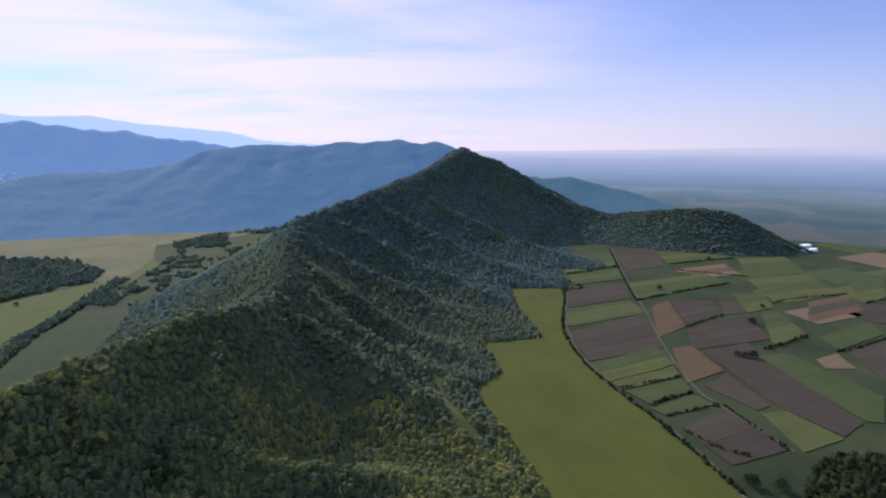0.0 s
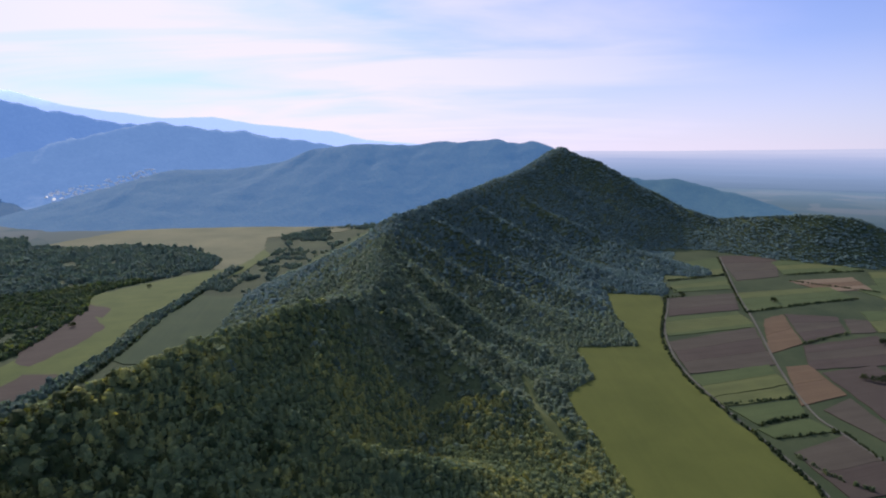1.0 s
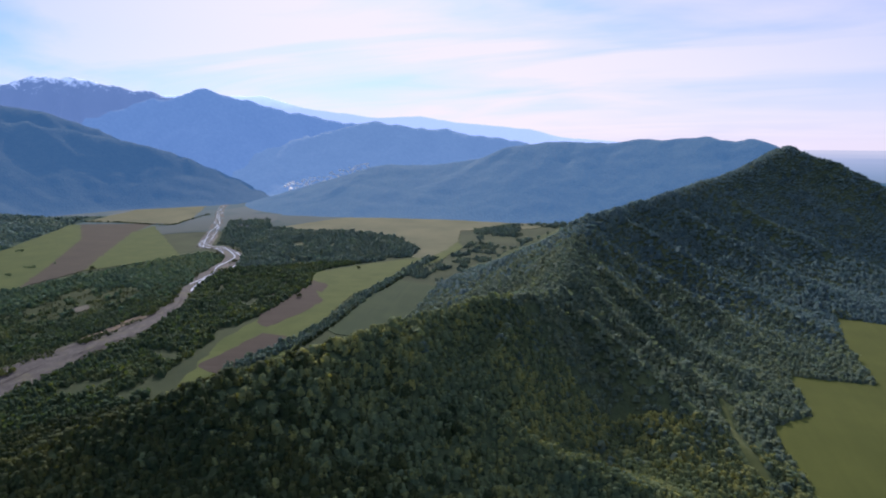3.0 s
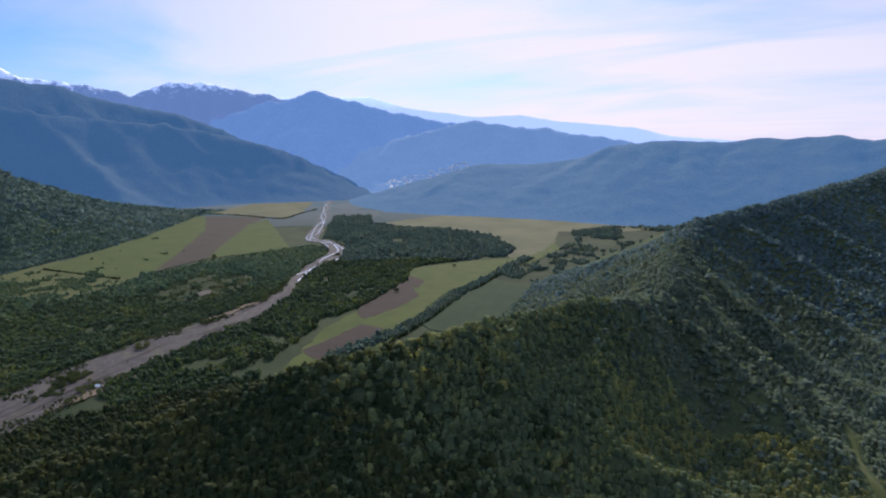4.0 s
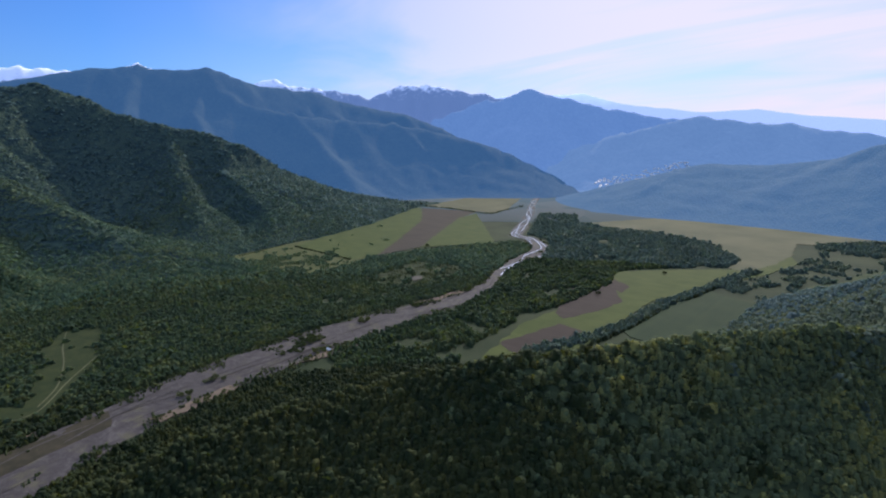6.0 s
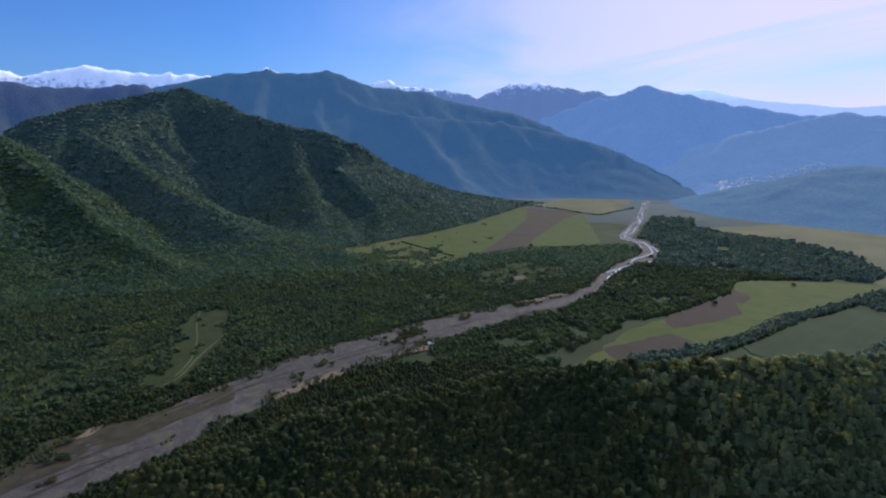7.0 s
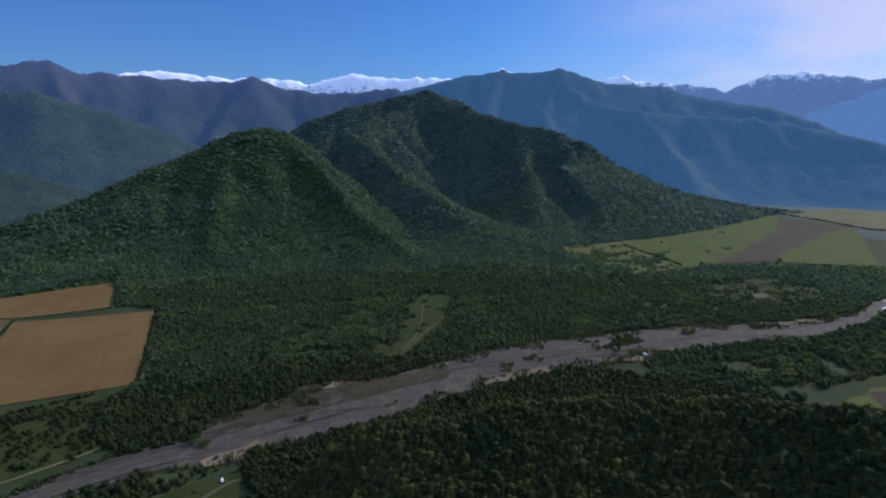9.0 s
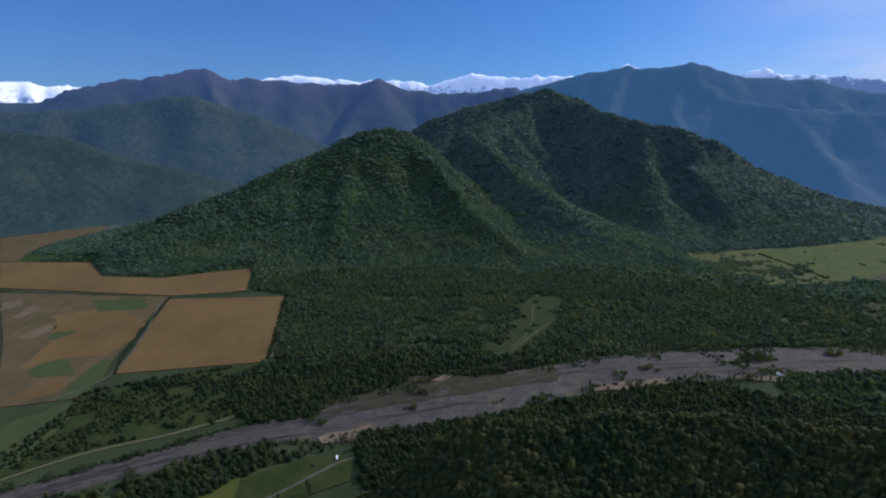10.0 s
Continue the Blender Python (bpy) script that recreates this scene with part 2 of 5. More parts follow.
def make_water():
    m, add = material("shallow_water")
    rip = grain(add, 1.3, 3.0, 0.6)
    # pale tones are foam plus the sky's glint painted into the water colour
    foam_and_glint = ramp(add, grain(add, 0.25, 4.0, 0.7), (0.40, (0.16, 0.17, 0.18)), (0.60, (0.62, 0.64, 0.66)))
    return finish(m, add, foam_and_glint, 0.16, (rip, 0.25, 0.08), 0.5)


def make_snow():
    m, add = material("snow_and_rock")
    at = place(add)
    z = add("ShaderNodeSeparateXYZ", (0, at)).outputs[2]
    n = grain(add, 0.016, 7.0, 0.78)
    z = add("ShaderNodeMath", (0, z), (1, add("ShaderNodeMath", (0, n), (1, 560.0), operation="MULTIPLY").outputs[0]), operation="ADD").outputs[0]
    # the snow comes lower down in the south-west
    south = add("ShaderNodeMapRange", (0, add("ShaderNodeSeparateXYZ", (0, at)).outputs[1]), (1, -2000.0), (2, -3600.0), (3, 0.0), (4, 140.0)).outputs[0]
    z = add("ShaderNodeMath", (0, z), (1, south), operation="ADD").outputs[0]
    north = add("ShaderNodeMapRange", (0, add("ShaderNodeSeparateXYZ", (0, at)).outputs[1]), (1, 300.0), (2, 1500.0), (3, 0.0), (4, 90.0)).outputs[0]
    z = add("ShaderNodeMath", (0, z), (1, north), operation="SUBTRACT").outputs[0]
    k = add("ShaderNodeMapRange", (0, z), (1, SNOW[0]), (2, SNOW[1]), (3, 0.0), (4, 1.0)).outputs[0]
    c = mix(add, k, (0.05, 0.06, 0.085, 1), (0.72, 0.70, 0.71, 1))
    # blue emission stands in for the haze in front of the peaks
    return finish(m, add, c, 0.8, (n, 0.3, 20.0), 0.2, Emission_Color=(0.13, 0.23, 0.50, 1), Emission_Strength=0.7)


SNOW = (862, 930)
M["dry"] = soil("dry_channel", (0.026, 0.023, 0.020), (0.052, 0.045, 0.040), patch=0.06)
M["bar"] = soil("clean_gravel", (0.048, 0.042, 0.038), (0.098, 0.087, 0.080), patch=0.09)
M["gravel"], M["water"], M["snow"] = make_gravel(), make_water(), make_snow()


# ---- the lie of the land ----
def lattice(ix, iy, seed):
    n = (ix * 374761393 + iy * 668265263 + seed * 974634777) & 0x7FFFFFFF
    n = ((n ^ (n >> 13)) * 1274126177) & 0x7FFFFFFF
    return ((n ^ (n >> 16)) & 0xFFFF) / 65535.0


def value_noise(x, y, seed=0, octaves=4, gain=0.5):
    """Smooth noise in -1..1 on arrays."""
    total, amp, norm = np.zeros_like(x), 1.0, 0.0
    for o in range(octaves):
        ix, iy = np.floor(x).astype(np.int64), np.floor(y).astype(np.int64)
        fx, fy = x - ix, y - iy
        fx, fy = fx * fx * (3 - 2 * fx), fy * fy * (3 - 2 * fy)
        a, b = lattice(ix, iy, seed + o), lattice(ix + 1, iy, seed + o)
        c, d = lattice(ix, iy + 1, seed + o), lattice(ix + 1, iy + 1, seed + o)
        total += amp * (2 * (a + (b - a) * fx + (c - a) * fy + (a - b - c + d) * fx * fy) - 1)
        norm += amp
        amp, x, y = amp * gain, x * 2.03 + 11.7, y * 2.03 + 5.3
    return total / norm


def blend(a, b, soft):
    """The higher of two surfaces, with a rounded join."""
    if not soft:
        return np.maximum(a, b)
    soft = soft * np.clip(np.maximum(a, b) / 90.0, 0.02, 1)
    k = np.clip(0.5 + 0.5 * (b - a) / soft, 0, 1)
    return a * (1 - k) + b * k + soft * k * (1 - k)


def crest_height(x, y, crests, ribs=0.25, wave=110.0, rough=6.0, seed=0, hollow=1.25, slant=0.5, soft=34.0, crown=0.10, keen=0.0):
    """Height of a hill given by its crest lines: each a row of (x, y, height, reach to its left, reach to its right).
    Its flanks are cut by gullies; keen: 1 for sharp ribs between round gullies, 0 for round ribs between sharp gullies."""
    best = np.full_like(x, -60.0)
    bend = value_noise(x / (wave * 2.2), y / (wave * 2.2), seed + 50, 2)
    for k, line in enumerate(crests):
        run = 0.0
        own = np.full_like(x, -60.0)
        for (ax, ay, az, al, ar), (bx, by, bz, bl, br) in zip(line, line[1:]):
            dx, dy = bx - ax, by - ay
            long = math.hypot(dx, dy)
            f = np.clip(((x - ax) * dx + (y - ay) * dy) / long ** 2, 0, 1)
            px, py = x - ax - f * dx, y - ay - f * dy
            d = np.hypot(px, py)
            left = dx * py - dy * px > 0
            reach = np.where(left, al + (bl - al) * f, ar + (br - ar) * f)
            z = az + (bz - az) * f
            u = np.sqrt((d / reach) ** 2 + crown ** 2) - crown
            s = run + f * long
            phase = (s + slant * d) / wave + bend * 0.9 + k * 0.37
            sharp = np.abs(np.sin(np.pi * phase))
            rib = keen * sharp + (1 - keen) * (1 - sharp) * (0.75 + 0.25 * np.abs(np.sin(np.pi * phase * 2.7 + bend)))
            cut = ribs * (0.65 * rib + 0.35 * (0.5 + 0.5 * value_noise(phase * 2.3, u * 1.5 + k, seed + 9, 2)))
            uc = np.clip(u, 0, 1)
            h = z * (1 - uc) ** hollow * (1 - cut * np.minimum(1, 4.5 * uc) * (1 - 0.5 * uc)) - np.maximum(u - 1, 0) * 40
            own = np.maximum(own, h)
            run += long
        best = blend(best, own, soft)
    lift = np.clip(best / 40, 0, 1)
    return best + lift * rough * value_noise(x / 60.0, y / 60.0, seed + 3, 4)


def inside(x, y, pts):
    """Which of the points lie in a polygon."""
    hit = np.zeros(x.shape, bool)
    for (ax, ay), (bx, by) in zip(pts, pts[1:] + pts[:1]):
        cross = ((ay > y) != (by > y)) & (x < (bx - ax) * (y - ay) / (by - ay + 1e-9) + ax)
        hit ^= cross
    return hit


def polar(azimuth, height_angle, far, left, right):
    """A crest point seen in a direction from the viewpoint, that far off."""
    a = radians(azimuth)
    return (-math.sin(a) * far, math.cos(a) * far, 300 + far * math.tan(radians(height_angle)), left, right)


NEAR_RIDGE = [
    # the long crest, from the low nose round to the main peak
    [(-362, -158, 38, 34, 36), (-374, -140, 57, 45, 70), (-384, -105, 72, 70, 95), (-400, -49, 74, 115, 155), (-412, 7, 82, 125, 190),
     (-412, 80, 94, 140, 210), (-390, 164, 106, 170, 215), (-330, 232, 132, 170, 205), (-290, 318, 138, 190, 200),
     (-262, 368, 143, 200, 190), (-228, 467, 150, 215, 115), (-205, 560, 134, 225, 100), (-205, 640, 120, 240, 105),
     (-212, 700, 126, 250, 140), (-256, 863, 139, 265, 175), (-290, 1060, 153, 290, 200), (-268, 1220, 159, 320, 210),
     (-197, 1437, 175, 390, 245), (-137, 1594, 197, 450, 320), (-44, 1800, 229, 540, 360), (77, 1998, 295, 700, 400)],
    # the broad lit shoulder of the hump, which breaks off steeply
    [(-200, 470, 126, 70, 130), (-192, 432, 113, 84, 140), (-204, 392, 103, 100, 150), (-236, 348, 100, 105, 150), (-279, 292, 98, 105, 150), (-318, 226, 92, 105, 140), (-352, 165, 78, 100, 130)],
    # its nose, and the low shelf beside it
    [(-190, 398, 100, 70, 76), (-190, 358, 85, 76, 76), (-180, 322, 64, 70, 66), (-166, 286, 34, 60, 56)],
    [(-184, 372, 92, 70, 74), (-132, 380, 64, 74, 74), (-91, 398, 47, 70, 70), (-48, 415, 31, 64, 64), (0, 425, 12, 50, 50)],
    # ribs down the shaded flank
    [(-205, 640, 114, 67, 67), (-140, 623, 87, 67, 67), (-72, 588, 55, 67, 67), (-4, 553, 26, 67, 67), (64, 518, 6, 34, 34)],
    [(-225, 760, 122, 92, 92), (-163, 724, 84, 92, 92), (-93, 686, 53, 92, 92), (-23, 648, 26, 92, 92), (47, 610, 6, 46, 46)],
    [(-262, 900, 132, 84, 84), (-195, 845, 103, 84, 84), (-117, 803, 65, 84, 84), (-39, 761, 31, 84, 84), (39, 719, 7, 42, 42)],
    [(-290, 1060, 146, 116, 116), (-191, 1023, 98, 116, 116), (-101, 973, 62, 116, 116), (-11, 923, 30, 116, 116), (79, 873, 7, 58, 58)],
    [(-268, 1220, 152, 108, 108), (-166, 1175, 117, 108, 108), (-68, 1120, 73, 108, 108), (30, 1065, 36, 108, 108), (128, 1010, 8, 54, 54)],
    [(-197, 1437, 168, 142, 142), (-104, 1382, 126, 142, 142), (1, 1322, 79, 142, 142), (106, 1262, 38, 142, 142), (211, 1202, 8, 71, 71)],
    [(-100, 1650, 198, 136, 136), (6, 1587, 132, 136, 136), (121, 1525, 82, 136, 136), (236, 1463, 40, 136, 136), (351, 1401, 10, 69, 69)],
    # shoulder and the spur that runs out into the plain
    [(77, 1998, 295, 600, 420), (195, 1990, 249, 500, 330), (264, 1982, 210, 450, 300), (425, 1903, 113, 300, 200), (555, 1817, 77, 220, 130),
     (654, 1730, 99, 220, 120), (724, 1681, 114, 220, 120), (843, 1613, 112, 200, 110), (915, 1585, 77, 150, 90), (985, 1560, 7, 80, 60)],
]
HILL = [
    # the near wooded hill, a cone with a long fall to the fields
    [polar(140.5, -10.6, 1600, 90, 80), polar(135.6, -7.7, 1650, 260, 250), polar(128.4, -5.2, 1700, 480, 420), polar(122.9, -2.9, 1740, 480, 470),
     polar(117.3, -0.4, 1790, 500, 520), polar(114.0, 0.6, 1815, 470, 560), polar(112.0, 0.5, 1830, 460, 560), polar(109.6, -0.5, 1920, 400, 400)],
    # its shoulder towards the river
    [polar(112.8, 0.5, 1820, 300, 360), polar(110.3, -1.2, 1740, 240, 320), polar(108.3, -3.0, 1650, 210, 280), polar(106.3, -5.2, 1550, 190, 250), polar(104.8, -7.5, 1460, 170, 220),
     polar(102.1, -9.7, 1370, 140, 170), polar(99.6, -11.8, 1300, 100, 120)],
    # a blunt rib down its broad face
    [polar(116.0, -0.4, 1790, 240, 240), polar(117.2, -3.4, 1650, 220, 220), polar(118.2, -7.0, 1500, 180, 190), polar(118.8, -10.2, 1370, 130, 140)],
]
HIGH_HILL = [
    # the higher crest behind it
    [polar(114, -1.5, 2250, 500, 380), polar(110.6, 0.2, 2260, 600, 400), polar(108.0, 1.7, 2290, 640, 400), polar(104.8, 2.85, 2340, 700, 400), polar(101.6, 3.3, 2400, 700, 400),
     polar(98.6, 4.2, 2440, 800, 400), polar(96.9, 4.4, 2450, 800, 400), polar(94.6, 3.6, 2430, 800, 390), polar(91.5, 2.25, 2390, 780, 380), polar(88.1, 1.35, 2330, 740, 370), polar(84.1, 0.45, 2270, 700, 360),
     polar(80.0, -1.05, 2190, 640, 330), polar(76.6, -2.7, 2160, 540, 290), polar(73.2, -4.2, 2200, 460, 250), polar(69.4, -5.2, 2300, 380, 220), polar(65.8, -6.1, 2440, 300, 180), polar(63.0, -6.8, 2560, 200, 130)],
    # the spur behind the cone, lit on its river side
    [polar(97.2, 4.3, 2440, 420, 360), polar(98.9, 3.2, 2370, 380, 320), polar(101.7, 1.85, 2240, 400, 300), polar(105.3, 0.6, 2080, 420, 280), polar(103.9, -0.35, 1980, 420, 260), polar(101.8, -2.1, 1880, 390, 240),
     polar(99.7, -3.9, 1780, 360, 230), polar(96.8, -6.0, 1660, 320, 210), polar(94.0, -7.9, 1570, 340, 220), polar(90.4, -9.8, 1490, 260, 190), polar(87.5, -11.6, 1420, 180, 150)],
    # the spurs on both sides of the knob, down to the hay meadow
    [polar(87.4, 0.8, 2300, 270, 270), polar(87.0, -2.4, 2080, 250, 250), polar(86.2, -5.8, 1860, 220, 210), polar(85.0, -8.8, 1690, 180, 170), polar(82.0, -11.0, 1590, 160, 150)],
    [polar(84.1, 0.3, 2270, 280, 280), polar(82.0, -1.7, 2110, 250, 250), polar(79.5, -4.0, 1960, 220, 220), polar(77.0, -6.7, 1800, 220, 210), polar(74.3, -9.1, 1710, 150, 140)],
    [polar(76.6, -2.9, 2160, 260, 240), polar(73.7, -5.1, 1990, 220, 200), polar(70.9, -7.3, 1890, 160, 150), polar(69.3, -8.6, 1850, 110, 100)],
]
BIG_MOUNTAIN = [
    # the skyline crest
    [polar(101, 4.0, 3650, 800, 800), polar(97.2, 4.9, 3630, 800, 800), polar(93.8, 5.8, 3610, 800, 820), polar(89.3, 6.25, 3600, 800, 820), polar(86.5, 6.1, 3590, 800, 820), polar(83.7, 6.5, 3580, 800, 820),
     polar(81.4, 5.75, 3600, 800, 800), polar(79.4, 5.05, 3640, 800, 780), polar(77.0, 4.8, 3700, 780, 760), polar(73.8, 4.55, 3780, 760, 740), polar(72.1, 3.8, 3820, 760, 700), polar(69.0, 3.2, 3860, 740, 680),
     polar(65.5, 2.65, 3900, 700, 640), polar(61.7, 1.3, 3940, 600, 560), polar(57.0, -1.0, 3980, 400, 400)],
    # the long spur that falls to the valley's mouth
    [polar(83.6, 6.2, 3570, 420, 420), polar(83.0, 4.4, 3440, 420, 420), polar(79.6, 3.05, 3360, 460, 520), polar(76.3, 2.35, 3340, 500, 560), polar(71.5, 1.95, 3370, 520, 580), polar(66.4, 1.55, 3430, 520, 560),
     polar(61.6, 0.7, 3430, 500, 490), polar(57.1, -0.4, 3400, 460, 460), polar(54.6, -1.3, 3370, 420, 420), polar(52.9, -2.15, 3350, 380, 380), polar(51.2, -3.1, 3330, 320, 320), polar(48.6, -4.3, 3310, 220, 220), polar(46.8, -5.0, 3300, 110, 100)],
    # ribs on its face
    [polar(76.3, 2.3, 3340, 300, 300), polar(74.0, 0.1, 3150, 300, 300), polar(72.3, -1.8, 2990, 260, 260), polar(71.1, -3.3, 2870, 220, 220), polar(70.0, -5.0, 2740, 140, 140)],
    [polar(66.4, 1.5, 3430, 320, 320), polar(63.8, -0.4, 3300, 320, 320), polar(60.6, -2.6, 3260, 260, 220), polar(58.0, -4.0, 3260, 180, 140), polar(56.4, -4.8, 3280, 110, 90)],
    [polar(89.3, 6.2, 3600, 360, 360), polar(90.6, 3.4, 3300, 340, 340), polar(91.0, 1.0, 3060, 300, 300)],
    [polar(83.6, 5.8, 3560, 320, 320), polar(85.2, 2.6, 3250, 320, 320), polar(84.0, 0.0, 3000, 300, 300), polar(81.0, -2.0, 2800, 260, 260)],
]
BACK_RIDGE = [
    [polar(44.2, -6.7, 2480, 90, 80), polar(41.0, -4.6, 2650, 190, 170), polar(37.8, -2.8, 2900, 400, 430), polar(35.7, -2.1, 3000, 600, 660), polar(30.8, -2.1, 3000, 600, 700),
     polar(26.2, -1.5, 2960, 600, 700), polar(22.7, -0.4, 2930, 650, 700), polar(20.7, 0.1, 2920, 700, 720), polar(17.6, 0.4, 2920, 700, 720), polar(12.7, 0.15, 2920, 700, 700),
     polar(10.5, 0.6, 2920, 700, 700), polar(7.1, 0.35, 2900, 700, 700), polar(4.5, 0.85, 2900, 700, 700), polar(2.2, 0.3, 2880, 700, 650), polar(0.8, 0.55, 2880, 700, 600), polar(-3.0, -0.8, 2860, 600, 500)],
    [polar(7.0, 0.3, 2900, 300, 300), polar(11.5, -2.6, 2700, 280, 280), polar(14.0, -4.6, 2560, 220, 220)],
    [polar(22.7, -0.4, 2930, 300, 300), polar(27.5, -3.2, 2700, 280, 280), polar(31.5, -5.0, 2560, 220, 220)],
]
FAR_HILL = [[polar(-4, -2.6, 2900, 300, 300), polar(-7.9, -2.8, 2900, 330, 330), polar(-10.2, -3.2, 2900, 330, 330), polar(-12.8, -2.95, 2900, 330, 330),
             polar(-18.0, -4.2, 2880, 240, 240), polar(-20.6, -4.9, 2870, 150, 150), polar(-22.2, -5.7, 2860, 60, 60)]]
WEST_RANGE = [
    [polar(152, 1.5, 3500, 640, 640), polar(142.6, 2.8, 3450, 640, 640), polar(138.9, 4.1, 3420, 640, 640), polar(134.6, 5.0, 3400, 640, 640), polar(131.5, 5.6, 3400, 640, 640), polar(129.7, 5.95, 3400, 640, 640),
     polar(127.6, 5.1, 3420, 640, 640), polar(124.0, 5.25, 3450, 640, 640), polar(119.3, 4.85, 3500, 640, 640), polar(115.5, 4.9, 3500, 640, 640), polar(113.5, 5.4, 3500, 640, 640),
     polar(110.5, 4.4, 3500, 640, 640), polar(106.5, 4.0, 3500, 640, 640), polar(100.0, 4.6, 3500, 640, 640)],
    [polar(129.7, 5.8, 3400, 420, 420), polar(128.5, 2.2, 3100, 380, 380), polar(124.5, -0.4, 2900, 300, 300)],
    [polar(113.5, 5.3, 3500, 420, 420), polar(116.5, 2.0, 3250, 380, 380), polar(118.0, -0.8, 3050, 300, 300)],
]
WEST_FOREHILL = [[polar(152, 1.2, 2950, 430, 430), polar(144.9, 1.9, 2920, 430, 430), polar(141.2, 2.0, 2900, 430, 430), polar(134.8, 3.2, 2880, 430, 430), polar(131.1, 3.7, 2880, 430, 430),
                  polar(126.8, 2.3, 2900, 430, 430), polar(122.7, 0.7, 2920, 430, 430), polar(119.6, -0.8, 2940, 400, 400)]]
WEST_LOWHILL = [[polar(158, 1.0, 2480, 420, 360), polar(150.0, 0.9, 2480, 420, 340), polar(145.1, 0.3, 2480, 420, 320), polar(141.4, -0.1, 2490, 400, 300), polar(137.5, -1.8, 2480, 380, 280),
                 polar(133.1, -3.0, 2440, 320, 320), polar(128.0, -4.8, 2450, 240, 240), polar(123.5, -6.3, 2450, 120, 120)]]
NORTH_PEAK = [[polar(62, 2.0, 4250, 400, 400), polar(58.1, 3.5, 4200, 420, 420), polar(54.7, 4.3, 4100, 480, 450), polar(52.6, 5.1, 4000, 520, 520), polar(49.5, 4.1, 4000, 520, 520), polar(43.4, 2.7, 4000, 520, 520),
               polar(37.8, 1.8, 4000, 520, 520), polar(33, 0.2, 4000, 400, 400)]]
NORTH_FOREHILL = [[polar(51, -2.6, 3700, 330, 300), polar(47.5, -0.6, 3660, 500, 400), polar(44.8, 0.3, 3640, 560, 500), polar(40.6, 1.4, 3600, 600, 520), polar(36.9, 2.3, 3600, 600, 560), polar(32.9, 1.6, 3600, 600, 500),
                   polar(29.5, 1.4, 3650, 600, 500), polar(26.0, 0.9, 3700, 600, 400), polar(21.0, 0.1, 3700, 500, 400), polar(14, -1.0, 3700, 400, 300)]]
PALE_RANGE = [[polar(56, 4.3, 4640, 330, 330), polar(50.1, 4.4, 4640, 330, 330), polar(47.3, 4.5, 4640, 330, 330), polar(43.4, 3.45, 4640, 330, 330), polar(36.5, 2.6, 4640, 330, 330), polar(32.1, 2.8, 4640, 330, 330),
               polar(28.3, 2.2, 4640, 330, 330), polar(20.7, 1.5, 4640, 330, 330), polar(17.6, 0.7, 4640, 600, 600), polar(12, 0.3, 4640, 500, 500), polar(3, -0.3, 4640, 400, 400)]]
SNOW_RANGE = [[polar(156, 3.8, 4500, 480, 480), polar(144.6, 4.2, 4500, 480, 480), polar(139.8, 3.9, 4500, 480, 480), polar(130.0, 4.4, 4500, 480, 480), polar(121.9, 5.6, 4500, 480, 480), polar(116.0, 5.15, 4500, 480, 480),
               polar(112.1, 5.4, 4500, 480, 480), polar(108.2, 4.9, 4500, 480, 480), polar(104.2, 6.0, 4500, 480, 480), polar(100.9, 5.5, 4500, 480, 480), polar(97.0, 5.6, 4500, 480, 480),
               polar(92.0, 5.4, 4500, 480, 480), polar(89.3, 6.6, 4500, 480, 480), polar(86.0, 5.2, 4500, 480, 480), polar(79.7, 5.2, 4500, 480, 480), polar(77.8, 5.7, 4500, 480, 480),
               polar(75.4, 4.9, 4500, 480, 480), polar(72.3, 4.8, 4500, 480, 480), polar(68.7, 4.1, 4500, 480, 480), polar(65.9, 5.1, 4500, 480, 480), polar(64.5, 5.4, 4500, 480, 480),
               polar(61.4, 5.2, 4500, 480, 480), polar(56.9, 4.5, 4500, 480, 480), polar(52, 3.0, 4500, 480, 480)]]


def grid_mesh(name, x, y, z, keep):
    """A sheet over a rectangular net of points, without the cells that keep leaves out."""
    ny, nx = x.shape
    n = np.arange(nx * ny).reshape(ny, nx)
    quad = np.stack([n[:-1, :-1], n[:-1, 1:], n[1:, 1:], n[1:, :-1]], -1).reshape(-1, 4)
    k = keep.ravel()
    quad = quad[k[quad].any(1)]
    used = np.unique(quad)
    back = np.full(nx * ny, -1)
    back[used] = np.arange(len(used))
    return raw_mesh(name, np.stack([x.ravel(), y.ravel(), z.ravel()], 1)[used], back[quad])


def raw_mesh(name, points, faces, smooth=True):
    me = bpy.data.meshes.new(name)
    size = faces.shape[1]
    me.vertices.add(len(points))
    me.vertices.foreach_set("co", np.ascontiguousarray(points, dtype=np.float32).ravel())
    me.loops.add(faces.size)
    me.loops.foreach_set("vertex_index", np.ascontiguousarray(faces, dtype=np.int32).ravel())
    me.polygons.add(len(faces))
    me.polygons.foreach_set("loop_start", np.arange(0, faces.size, size, dtype=np.int32))
    me.polygons.foreach_set("use_smooth", np.full(len(faces), smooth))
    me.update(calc_edges=True)
    return me


HAY = [(-1330, 500), (-1266, 419), (-1225, 305), (-1335, 238), (-1500, 172), (-1619, 375), (-1707, 530), (-1866, 728), (-2210, 1070), (-2420, 1420), (-2300, 1500), (-1900, 1200), (-1600, 760)]
HILL_FIELD = [(-753, -1184), (-917, -1419), (-981, -1210), (-883, -1066), (-915, -929), (-1045, -802), (-880, -696), (-812, -800)]
PASTURE = [(95, 330), (92, 429), (67, 530), (39, 647), (80, 699), (61, 813), (158, 837), (140, 1000), (147, 1148), (257, 1151), (600, 1151), (600, 330)]


